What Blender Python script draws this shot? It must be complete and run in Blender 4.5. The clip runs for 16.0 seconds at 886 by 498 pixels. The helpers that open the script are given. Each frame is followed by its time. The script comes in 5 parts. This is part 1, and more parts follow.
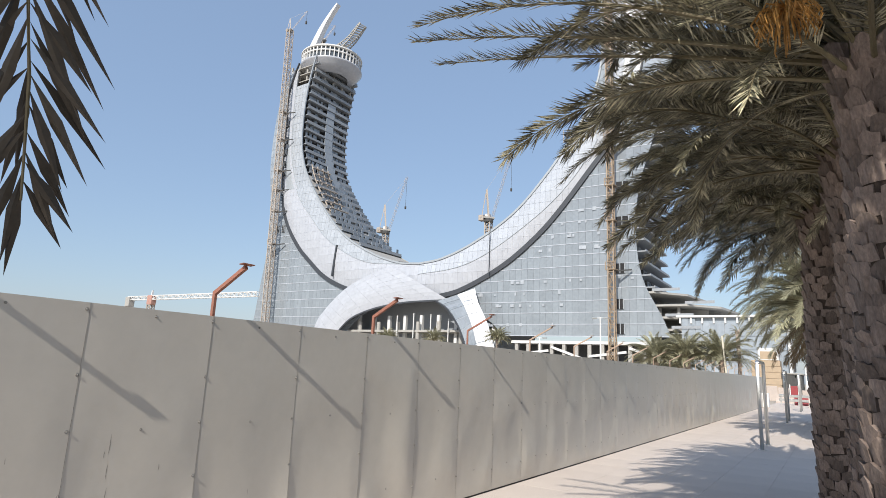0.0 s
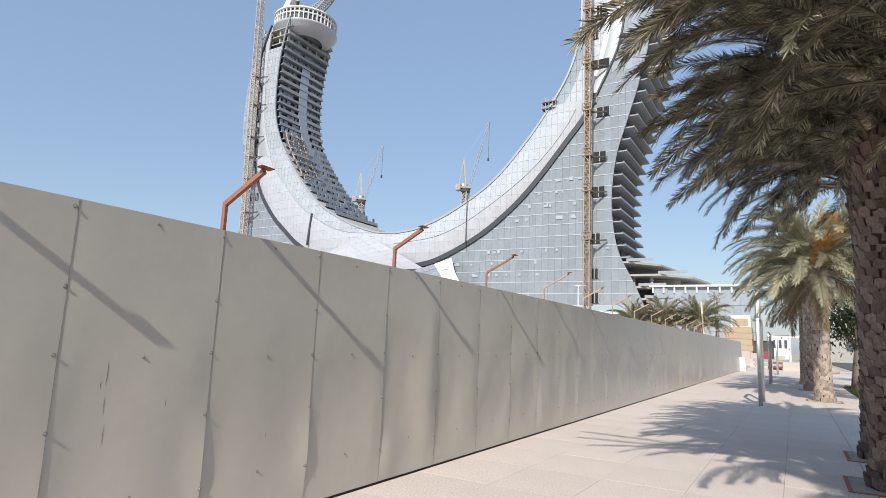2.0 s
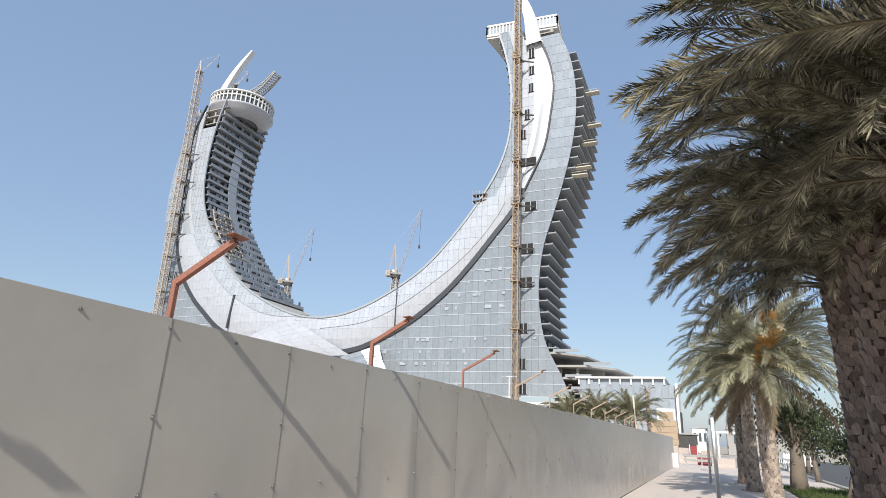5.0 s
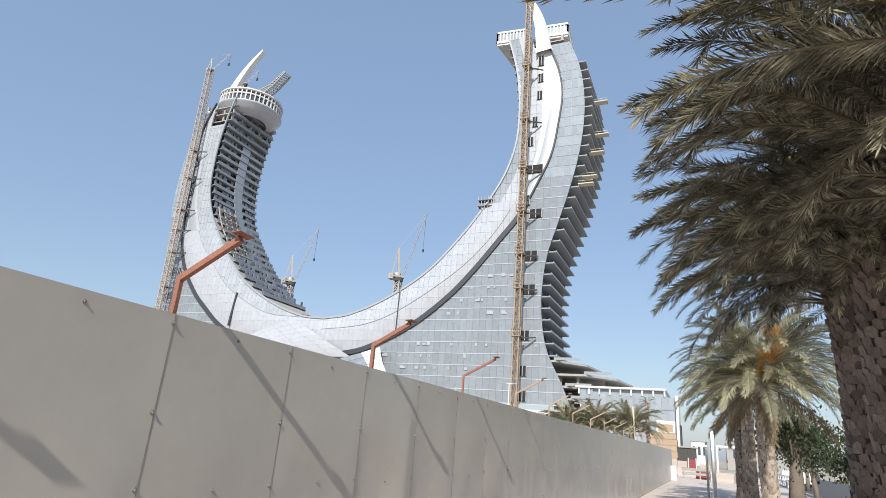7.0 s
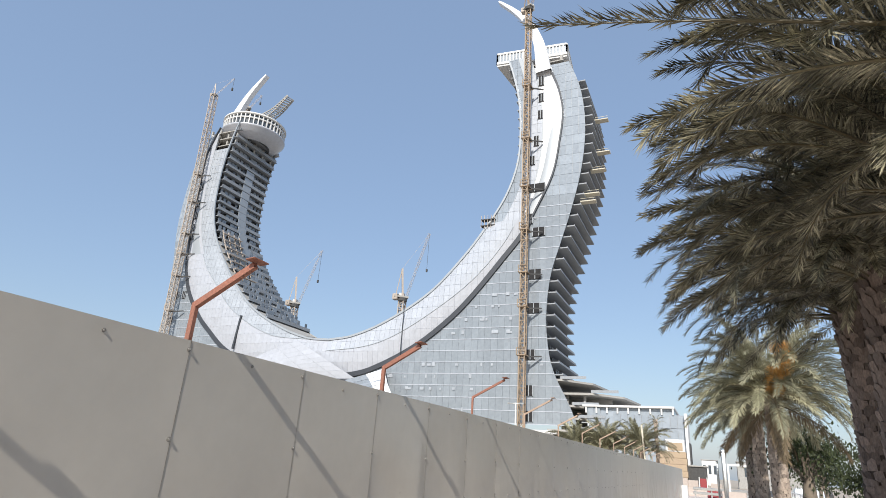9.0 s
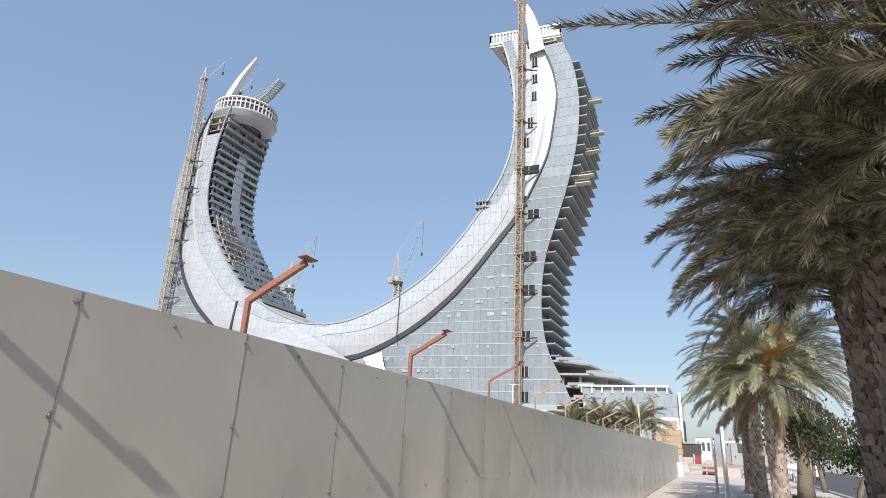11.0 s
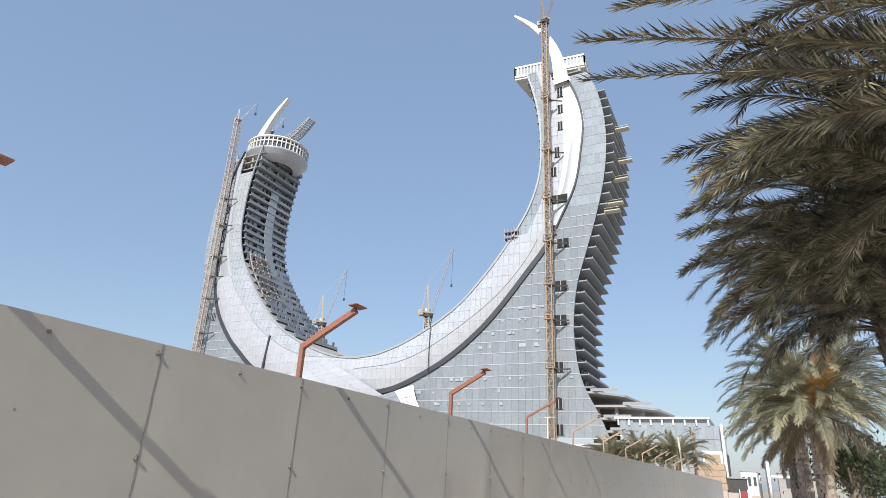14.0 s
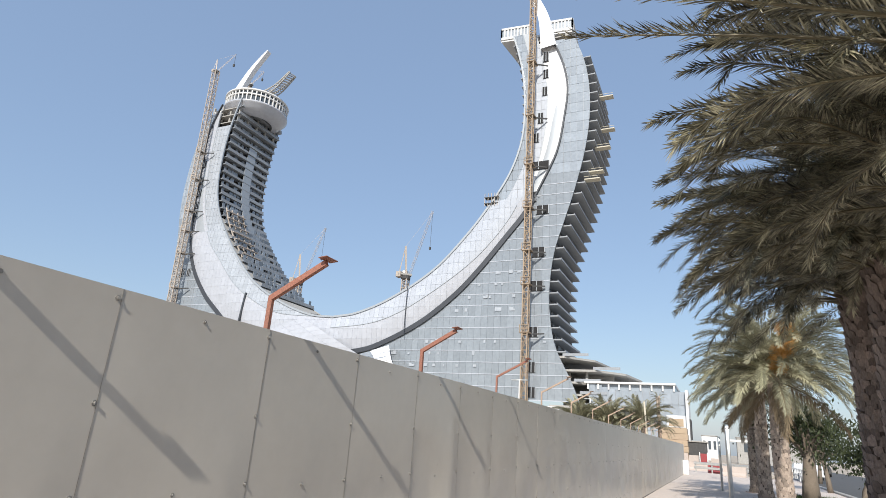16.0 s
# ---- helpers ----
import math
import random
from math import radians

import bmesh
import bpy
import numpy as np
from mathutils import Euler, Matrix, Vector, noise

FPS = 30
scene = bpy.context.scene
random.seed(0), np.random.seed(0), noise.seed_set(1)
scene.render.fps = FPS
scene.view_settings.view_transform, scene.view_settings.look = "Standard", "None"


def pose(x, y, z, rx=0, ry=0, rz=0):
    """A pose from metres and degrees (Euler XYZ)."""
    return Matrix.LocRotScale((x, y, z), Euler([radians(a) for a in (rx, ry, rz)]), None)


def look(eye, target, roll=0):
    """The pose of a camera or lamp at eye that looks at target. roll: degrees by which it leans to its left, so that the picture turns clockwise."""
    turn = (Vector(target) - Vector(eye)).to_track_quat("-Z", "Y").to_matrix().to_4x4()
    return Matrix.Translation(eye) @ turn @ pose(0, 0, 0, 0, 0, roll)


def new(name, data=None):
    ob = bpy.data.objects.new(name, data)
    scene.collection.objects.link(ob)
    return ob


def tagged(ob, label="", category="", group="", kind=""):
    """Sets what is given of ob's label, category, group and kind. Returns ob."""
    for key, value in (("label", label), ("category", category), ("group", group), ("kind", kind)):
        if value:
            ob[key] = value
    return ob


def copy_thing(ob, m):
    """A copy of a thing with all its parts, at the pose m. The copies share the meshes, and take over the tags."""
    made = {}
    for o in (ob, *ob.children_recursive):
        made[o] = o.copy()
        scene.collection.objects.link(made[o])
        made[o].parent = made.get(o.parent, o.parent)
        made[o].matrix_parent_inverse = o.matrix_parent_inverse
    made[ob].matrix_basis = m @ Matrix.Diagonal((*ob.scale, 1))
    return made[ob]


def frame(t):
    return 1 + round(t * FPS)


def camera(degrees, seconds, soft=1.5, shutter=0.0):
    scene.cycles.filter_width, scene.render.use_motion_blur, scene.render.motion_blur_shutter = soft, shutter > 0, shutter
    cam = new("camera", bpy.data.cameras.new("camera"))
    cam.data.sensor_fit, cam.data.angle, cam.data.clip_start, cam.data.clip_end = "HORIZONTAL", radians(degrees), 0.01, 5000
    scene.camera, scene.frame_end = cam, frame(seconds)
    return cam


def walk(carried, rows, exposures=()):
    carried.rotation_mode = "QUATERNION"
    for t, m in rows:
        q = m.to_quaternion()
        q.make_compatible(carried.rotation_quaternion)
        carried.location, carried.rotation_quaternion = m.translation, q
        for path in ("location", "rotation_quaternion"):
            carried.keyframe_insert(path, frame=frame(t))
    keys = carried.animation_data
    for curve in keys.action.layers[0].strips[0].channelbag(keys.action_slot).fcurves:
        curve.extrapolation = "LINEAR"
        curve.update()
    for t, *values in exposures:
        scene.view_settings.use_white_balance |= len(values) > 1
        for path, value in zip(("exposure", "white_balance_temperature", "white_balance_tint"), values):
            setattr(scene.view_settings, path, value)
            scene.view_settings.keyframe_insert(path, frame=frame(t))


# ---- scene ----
cam = camera(74.9, 16.0, soft=0.65)
PATH = [
    (0, (5.094, 0.122, 2.043), (3.999, 1.747, 2.444), 2.6),
    (0.5, (5.097, 0.147, 1.993), (4.011, 1.782, 2.375), 2.6),
    (1, (4.98, 0.187, 1.858), (3.914, 1.844, 2.201), 2.5),
    (1.5, (4.57, 0.295, 1.667), (3.534, 1.977, 1.976), 2.6),
    (2, (4.054, 0.533, 1.625), (3.026, 2.221, 1.93), 2.5),
    (2.5, (3.616, 0.737, 1.641), (2.574, 2.415, 1.957), 1.8),
    (3, (3.353, 0.924, 1.696), (2.317, 2.599, 2.042), 1.8),
    (3.5, (3.216, 1.102, 1.779), (2.201, 2.782, 2.163), 2.0),
    (4, (3.106, 1.134, 1.813), (2.192, 2.844, 2.304), 2.0),
    (4.5, (2.981, 1.109, 1.842), (2.174, 2.842, 2.428), 1.8),
    (7, (2.975, 1.102, 1.841), (2.174, 2.827, 2.461), 4.7),
    (7.5, (2.996, 1.064, 1.848), (2.196, 2.786, 2.478), 4.1),
    (8, (2.972, 1.046, 1.854), (2.178, 2.757, 2.52), 3.9),
    (8.5, (2.949, 1.042, 1.848), (2.151, 2.745, 2.529), 3.8),
    (9, (2.949, 1.034, 1.845), (2.142, 2.732, 2.528), 4.0),
    (9.5, (2.935, 1.025, 1.842), (2.128, 2.731, 2.503), 3.8),
    (12, (2.701, 0.474, 1.831), (1.913, 2.202, 2.459), 2.9),
    (12.5, (2.735, 0.447, 1.844), (1.914, 2.15, 2.495), 3.1),
    (13, (2.794, 0.433, 1.85), (1.931, 2.101, 2.538), 3.5),
    (13.5, (2.815, 0.418, 1.852), (1.937, 2.068, 2.563), 3.2),
    (14, (2.807, 0.408, 1.854), (1.933, 2.055, 2.579), 3.0),
    (14.5, (2.803, 0.398, 1.85), (1.941, 2.049, 2.581), 3.0),
    (15, (2.81, 0.412, 1.837), (1.964, 2.07, 2.568), 3.5),
    (15.5, (2.796, 0.461, 1.826), (1.969, 2.154, 2.496), 3.9),
    (16, (2.82, 0.486, 1.823), (1.999, 2.205, 2.432), 4.1),
]
walk(cam, [(t, look(eye, target, roll)) for t, eye, target, roll in PATH], [(0, -0.05), (16, -0.05)])

# ---------------------------------------------------------------- light
SUN = Vector((1.0, -5.33, 3.99)).normalized()
world = bpy.data.worlds.new("sky")
world.use_nodes = True
wn = world.node_tree
sky = wn.nodes.new("ShaderNodeTexSky")
sky.sky_type, sky.sun_disc = "NISHITA", False
sky.sun_elevation = math.asin(SUN.z)
sky.sun_rotation = math.atan2(SUN.x, SUN.y)
sky.air_density, sky.dust_density, sky.ozone_density, sky.altitude = 1.25, 1.1, 1.5, 0
haze = wn.nodes.new("ShaderNodeMix")
haze.data_type = "RGBA"
haze.inputs[0].default_value = 0.6
haze.inputs[7].default_value = (1.77, 2.48, 3.78, 1)
wn.links.new(sky.outputs[0], haze.inputs[6])
wn.links.new(haze.outputs[2], wn.nodes["Background"].inputs[0])
wn.nodes["Background"].inputs[1].default_value = 0.18
scene.world = world
lamp = bpy.data.lights.new("sun", "SUN")
lamp.energy, lamp.angle, lamp.color = 5.4, radians(0.55), (1.0, 0.945, 0.86)
sun = new("sun", lamp)
sun.matrix_world = look((0, 0, 60), Vector((0, 0, 60)) - SUN)


# ---------------------------------------------------------------- materials
def material(name, base, rough=0.6, metal=0.0, vary=0.25, scale=3.0, fine=40.0, bump=0.1, dist=0.01, tint=None, per_object=0.0, island=0.0, through_light=0.0, coat=0.0, stretch=(1, 1, 1), spec=0.5):
    """A node material: base colour with broad stains, fine grain, a bump and some change from piece to piece."""
    m = bpy.data.materials.new(name)
    m.use_nodes = True
    t = m.node_tree
    n, l = t.nodes, t.links
    p = n["Principled BSDF"]
    geo = n.new("ShaderNodeTexCoord")
    mapping = n.new("ShaderNodeMapping")
    mapping.inputs["Scale"].default_value = stretch
    l.new(geo.outputs["Object"], mapping.inputs[0])
    def noise_node(s, d):
        k = n.new("ShaderNodeTexNoise")
        k.inputs["Scale"].default_value, k.inputs["Detail"].default_value = s, d
        k.inputs["Roughness"].default_value = 0.6
        l.new(mapping.outputs[0], k.inputs["Vector"])
        return k
    big, small = noise_node(scale, 5), noise_node(fine, 3)
    other = tint or tuple(c * 0.55 for c in base)
    ramp = n.new("ShaderNodeMapRange")
    ramp.inputs[1].default_value, ramp.inputs[2].default_value = 0.35, 0.75
    ramp.inputs[3].default_value, ramp.inputs[4].default_value = 0.0, vary
    l.new(big.outputs[0], ramp.inputs[0])
    mix = n.new("ShaderNodeMix")
    mix.data_type = "RGBA"
    mix.inputs[6].default_value, mix.inputs[7].default_value = (*base, 1), (*other, 1)
    l.new(ramp.outputs[0], mix.inputs[0])
    grain = n.new("ShaderNodeMapRange")
    grain.inputs[1].default_value, grain.inputs[2].default_value = 0.3, 0.7
    grain.inputs[3].default_value, grain.inputs[4].default_value = 1 - 0.5 * vary, 1 + 0.35 * vary
    l.new(small.outputs[0], grain.inputs[0])
    value = grain.outputs[0]
    for amount, node, out in ((per_object, "ShaderNodeObjectInfo", "Random"), (island, "ShaderNodeNewGeometry", "Random Per Island")):
        if amount:
            k = n.new(node)
            r = n.new("ShaderNodeMapRange")
            r.inputs[3].default_value, r.inputs[4].default_value = 1 - amount, 1 + amount
            l.new(k.outputs[out], r.inputs[0])
            mul = n.new("ShaderNodeMath")
            mul.operation = "MULTIPLY"
            l.new(value, mul.inputs[0]), l.new(r.outputs[0], mul.inputs[1])
            value = mul.outputs[0]
    hsv = n.new("ShaderNodeHueSaturation")
    l.new(mix.outputs[2], hsv.inputs["Color"]), l.new(value, hsv.inputs["Value"])
    l.new(hsv.outputs[0], p.inputs["Base Color"])
    p.inputs["Roughness"].default_value, p.inputs["Metallic"].default_value = rough, metal
    p.inputs["Coat Weight"].default_value = coat
    p.inputs["Specular IOR Level"].default_value = spec
    if bump:
        b = n.new("ShaderNodeBump")
        b.inputs["Strength"].default_value, b.inputs["Distance"].default_value = bump, dist
        l.new(small.outputs[0], b.inputs["Height"]), l.new(b.outputs[0], p.inputs["Normal"])
    if through_light:
        tr = n.new("ShaderNodeBsdfTranslucent")
        l.new(hsv.outputs[0], tr.inputs[0])
        s = n.new("ShaderNodeMixShader")
        s.inputs[0].default_value = through_light
        l.new(p.outputs[0], s.inputs[1]), l.new(tr.outputs[0], s.inputs[2])
        l.new(s.outputs[0], n["Material Output"].inputs[0])
    return m


M = {
    "hoarding": material("painted_sheet_steel", (0.455, 0.423, 0.37), 0.30, 0.0, 0.07, 0.9, 6, 0.0, 0.004, tint=(0.35, 0.32, 0.28), per_object=0.02, spec=1.0),
    # serves the painted shade along laps and the real scuff marks
    "lap": material("lap_shade_and_scuff", (0.20, 0.185, 0.16), 0.8, 0.0, 0.9, 2.0, 30, 0.0, tint=(0.40, 0.37, 0.325)),
    "bolt": material("screw_steel", (0.26, 0.25, 0.23), 0.6, 0.2, 0.3, 20, 90, 0.0),
    "rust": material("red_oxide_steel", (0.30, 0.125, 0.085), 0.65, 0.1, 0.5, 9, 60, 0.25, 0.003, tint=(0.20, 0.11, 0.08), per_object=0.12),
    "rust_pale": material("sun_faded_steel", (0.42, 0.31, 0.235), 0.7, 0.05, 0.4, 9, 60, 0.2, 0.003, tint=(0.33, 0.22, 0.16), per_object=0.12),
    "dark": material("gap_shade", (0.05, 0.045, 0.04), 0.9, 0.0, 0.3, 5, 50, 0.1),
    "paving": material("pale_paving", (0.64, 0.56, 0.50), 0.8, 0.0, 0.55, 0.9, 45, 0.25, 0.004, tint=(0.46, 0.40, 0.355), per_object=0.03),
    "joint": material("paving_bed", (0.50, 0.43, 0.385), 0.9, 0.0, 0.3, 0.8, 60, 0.3, 0.004),
    "sand": material("dusty_ground", (0.44, 0.38, 0.31), 0.95, 0.0, 0.4, 0.08, 6, 0.4, 0.03),
    "asphalt": material("asphalt", (0.09, 0.09, 0.09), 0.9, 0.0, 0.4, 0.5, 90, 0.5, 0.006),
    # core bark darkened to paint the shade in gaps between leaf bases
    "trunk": material("palm_bark_gap_shade", (0.04, 0.028, 0.022), 0.95, 0.0, 0.5, 7, 55, 0.6, 0.012, tint=(0.15, 0.11, 0.085), stretch=(1, 1, 0.5)),
    # leaf bases twice: near ones darkened for shade, far ones lightened for sun
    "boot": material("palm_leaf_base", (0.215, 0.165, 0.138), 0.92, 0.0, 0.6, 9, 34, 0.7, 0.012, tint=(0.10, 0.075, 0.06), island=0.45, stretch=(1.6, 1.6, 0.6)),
    "boot_sunlit": material("sunlit_leaf_base", (0.40, 0.33, 0.27), 0.92, 0.0, 0.7, 11, 70, 0.9, 0.014, tint=(0.22, 0.17, 0.135), island=0.35),
    # bright tint and leaf-to-leaf spread put sun speckle and shade into the colour
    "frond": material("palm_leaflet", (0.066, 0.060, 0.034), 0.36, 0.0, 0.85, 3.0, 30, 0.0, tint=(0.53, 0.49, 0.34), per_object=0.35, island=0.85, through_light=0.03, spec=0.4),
    # darker leaflet copy: shade on the hanging frond put into its colour
    "frond_shaded": material("shaded_palm_leaflet", (0.05, 0.042, 0.032), 0.6, 0.0, 0.4, 2.0, 30, 0.0, tint=(0.075, 0.06, 0.045), per_object=0.2, island=0.4, through_light=0.06, spec=0.3),
    "frond_far": material("pale_palm_leaflet", (0.35, 0.335, 0.225), 0.6, 0.0, 0.4, 2.0, 30, 0.0, tint=(0.24, 0.235, 0.13), per_object=0.25, island=0.35, through_light=0.15),
    "frond_dry": material("dry_palm_leaflet", (0.22, 0.165, 0.10), 0.75, 0.0, 0.4, 2.0, 30, 0.0, tint=(0.28, 0.22, 0.14), per_object=0.25, island=0.25, through_light=0.15),
    "rachis": material("palm_rachis", (0.14, 0.115, 0.06), 0.55, 0.0, 0.35, 5, 40, 0.1, per_object=0.2),
    "date": material("date_stalks", (0.44, 0.235, 0.06), 0.6, 0.0, 0.4, 12, 60, 0.1, tint=(0.42, 0.16, 0.03), island=0.3),
    "panel": material("white_facade_panel", (0.455, 0.485, 0.535), 0.3, 0.05, 0.15, 0.03, 0.6, 0.0, tint=(0.39, 0.425, 0.48), island=0.05),
    "panel_rim": material("pale_rim_glass", (0.40, 0.43, 0.47), 0.25, 0.05, 0.25, 0.06, 0.9, 0.0, tint=(0.32, 0.355, 0.40), island=0.07),
    # white cladding twice, bright and dimmed: its lighting put into the colour
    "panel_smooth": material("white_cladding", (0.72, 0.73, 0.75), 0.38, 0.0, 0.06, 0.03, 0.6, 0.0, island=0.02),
    "panel_dimmed": material("dimmed_cladding", (0.45, 0.47, 0.515), 0.3, 0.05, 0.15, 0.03, 0.6, 0.0, tint=(0.39, 0.42, 0.475), island=0.035),
    "glass_bay": material("balcony_window_glass", (0.23, 0.26, 0.295), 0.18, 0.0, 0.3, 0.2, 2, 0.0, island=0.4),
    "glass": material("dusty_curtain_glass", (0.27, 0.30, 0.33), 0.16, 0.1, 0.2, 0.05, 0.9, 0.0, tint=(0.19, 0.22, 0.255), island=0.07),
    "glass_pale": material("pale_wing_glass", (0.31, 0.35, 0.395), 0.2, 0.05, 0.2, 0.08, 0.9, 0.0, tint=(0.27, 0.31, 0.36), island=0.08),
    "glass_dark": material("dark_window_glass", (0.07, 0.085, 0.10), 0.10, 0.0, 0.3, 0.2, 2, 0.0, island=0.5),
    "mullion": material("aluminium_mullion", (0.38, 0.41, 0.44), 0.45, 0.2, 0.1, 0.2, 4, 0.0),
    "joint_grey": material("facade_joint", (0.27, 0.30, 0.34), 0.5, 0.1, 0.1, 0.2, 4, 0.0),
    # dark trim and joints, also shadow painted along the band's edges
    "trim_and_shade": material("dark_trim_and_edge_shade", (0.06, 0.066, 0.077), 0.5, 0.2, 0.2, 0.2, 3, 0.0),
    "concrete": material("raw_concrete", (0.36, 0.35, 0.33), 0.9, 0.0, 0.35, 0.15, 3, 0.2, 0.02, tint=(0.33, 0.32, 0.30), island=0.08),
    # recessed walls with their shade in the colour; also dark machinery and cars
    "interior": material("shaded_interior_and_dark_parts", (0.075, 0.075, 0.075), 0.9, 0.0, 0.5, 0.2, 3, 0.0, island=0.35),
    "parapet": material("grey_balcony_front", (0.28, 0.30, 0.325), 0.6, 0.0, 0.3, 0.2, 3, 0.0, tint=(0.22, 0.24, 0.26), island=0.2),
    # near-black for the shade inside open bays
    "void": material("interior_shade", (0.03, 0.03, 0.032), 0.95, 0.0, 0.5, 0.4, 3, 0.0),
    "white": material("white_paint", (0.66, 0.66, 0.65), 0.55, 0.0, 0.12, 2, 30, 0.05),
    "hoist": material("ochre_hoist_steel", (0.33, 0.25, 0.175), 0.6, 0.1, 0.3, 0.3, 5, 0.0, island=0.1),
    "crane": material("pale_crane_steel", (0.45, 0.39, 0.335), 0.6, 0.1, 0.3, 0.3, 5, 0.0, island=0.1),
    "crane_red": material("red_crane_steel", (0.48, 0.27, 0.22), 0.6, 0.1, 0.3, 0.3, 5, 0.0),
    "steel": material("brushed_steel", (0.60, 0.60, 0.58), 0.32, 0.85, 0.12, 4, 60, 0.04, 0.002),
    "red_plastic": material("red_plastic", (0.30, 0.045, 0.05), 0.5, 0.0, 0.25, 3, 30, 0.05),
    "ply": material("shuttering_plywood", (0.42, 0.32, 0.22), 0.75, 0.0, 0.3, 1.2, 20, 0.1, island=0.15),
    "leaf": material("tree_leaf", (0.045, 0.062, 0.025), 0.55, 0.0, 0.4, 2, 20, 0.0, tint=(0.10, 0.11, 0.04), island=0.4, through_light=0.25),
    "wood": material("tree_bark", (0.22, 0.18, 0.14), 0.9, 0.0, 0.4, 6, 40, 0.5, 0.01),
    "grass": material("grass_blades", (0.09, 0.13, 0.035), 0.8, 0.0, 0.4, 3, 30, 0.0, island=0.35, through_light=0.2),
    "car": material("white_car_paint", (0.72, 0.73, 0.74), 0.25, 0.0, 0.05, 1, 20, 0.0, coat=0.6),
    "tyre": material("rubber", (0.03, 0.03, 0.03), 0.85, 0.0, 0.2, 5, 50, 0.1),
    "yellow": material("yellow_timber_props", (0.56, 0.52, 0.42), 0.7, 0.0, 0.2, 0.5, 5, 0.0, island=0.1),
    "rock": material("rubble_stone", (0.42, 0.38, 0.33), 0.9, 0.0, 0.4, 1, 14, 0.4, 0.03),
}


# ---------------------------------------------------------------- mesh helpers
class Geo:
    """Vertices and faces of one mesh, gathered piece by piece."""

    def __init__(self):
        self.v, self.f = [], []

    def add(self, verts, faces):
        k = len(self.v)
        self.v += [tuple(p) for p in verts]
        self.f += [tuple(i + k for i in f) for f in faces]
        return self

    def box(self, lo, hi, m=None, cut=0.0):
        """A box from corner to corner, with its edges cut off by that much."""
        (a, b, c), (d, e, g) = lo, hi
        if not cut:
            vs = [(x, y, z) for z in (c, g) for y in (b, e) for x in (a, d)]
            fs = [(0, 2, 3, 1), (4, 5, 7, 6), (0, 1, 5, 4), (2, 6, 7, 3), (0, 4, 6, 2), (1, 3, 7, 5)]
        else:
            bm = bmesh.new()
            bmesh.ops.create_cube(bm, size=1)
            for v in bm.verts:
                v.co = Vector(((a + d) / 2 + v.co.x * (d - a), (b + e) / 2 + v.co.y * (e - b), (c + g) / 2 + v.co.z * (g - c)))
            bmesh.ops.bevel(bm, geom=bm.edges[:], offset=cut, segments=1, affect="EDGES")
            bm.verts.index_update()
            vs, fs = [tuple(v.co) for v in bm.verts], [[v.index for v in f.verts] for f in bm.faces]
            bm.free()
        if m is not None:
            vs = [m @ Vector(p) for p in vs]
        return self.add(vs, fs)

    def beam(self, p, q, w, h=None):
        """A square bar from p to q."""
        p, q, h = Vector(p), Vector(q), h or w
        d = (q - p).normalized()
        s = d.cross(Vector((0, 0, 1)))
        s = s.normalized() if s.length > 1e-4 else Vector((1, 0, 0))
        u = s.cross(d)
        c = [s * (i * w / 2) + u * (j * h / 2) for i, j in ((-1, -1), (1, -1), (1, 1), (-1, 1))]
        return self.add([p + k for k in c] + [q + k for k in c], [(0, 1, 5, 4), (1, 2, 6, 5), (2, 3, 7, 6), (3, 0, 4, 7), (3, 2, 1, 0), (4, 5, 6, 7)])

    def tube(self, pts, radii, n=8, close=True):
        """A round bar along the points."""
        pts = [Vector(p) for p in pts]
        rings = []
        for i, p in enumerate(pts):
            d = (pts[min(i + 1, len(pts) - 1)] - pts[max(i - 1, 0)]).normalized()
            s = d.cross(Vector((0, 0, 1)) if abs(d.z) < 0.95 else Vector((0, 1, 0))).normalized()
            u = s.cross(d)
            r = radii[i] if isinstance(radii, (list, tuple)) else radii
            rings.append([p + (s * math.cos(2 * math.pi * k / n) + u * math.sin(2 * math.pi * k / n)) * r for k in range(n)])
        fs = [(i * n + k, i * n + (k + 1) % n, (i + 1) * n + (k + 1) % n, (i + 1) * n + k) for i in range(len(pts) - 1) for k in range(n)]
        if close:
            fs += [tuple(reversed(range(n))), tuple(range((len(pts) - 1) * n, len(pts) * n))]
        return self.add([p for r in rings for p in r], fs)

    def grid(self, fn, nu, nv):
        """A sheet: fn(u, v) with u and v from 0 to 1."""
        vs = [fn(i / nu, j / nv) for j in range(nv + 1) for i in range(nu + 1)]
        return self.add(vs, [(j * (nu + 1) + i, j * (nu + 1) + i + 1, (j + 1) * (nu + 1) + i + 1, (j + 1) * (nu + 1) + i) for j in range(nv) for i in range(nu)])

    def lattice(self, p, q, width, chord, step, brace=None):
        """A square lattice mast or jib from p to q."""
        p, q = Vector(p), Vector(q)
        d = (q - p)
        n = max(2, round(d.length / step))
        e = d.normalized()
        s = e.cross(Vector((0, 0, 1)) if abs(e.z) < 0.9 else Vector((0, 1, 0))).normalized()
        u = s.cross(e)
        h = width / 2
        c = [s * h + u * h, -s * h + u * h, -s * h - u * h, s * h - u * h]
        for k in c:
            self.beam(p + k, q + k, chord)
        for i in range(n):
            a, b = p + d * (i / n), p + d * ((i + 1) / n)
            for k in range(4):
                x, y = c[k], c[(k + 1) % 4]
                self.beam(a + (x if i % 2 else y), b + (y if i % 2 else x), brace or chord * 0.7)
                self.beam(b + x, b + y, brace or chord * 0.7)
        return self

    def mesh(self, name, mat, smooth=False):
        me = bpy.data.meshes.new(name)
        me.from_pydata(self.v, [], self.f)
        me.materials.append(mat)
        if smooth:
            me.polygons.foreach_set("use_smooth", [True] * len(me.polygons))
        me.update()
        return me


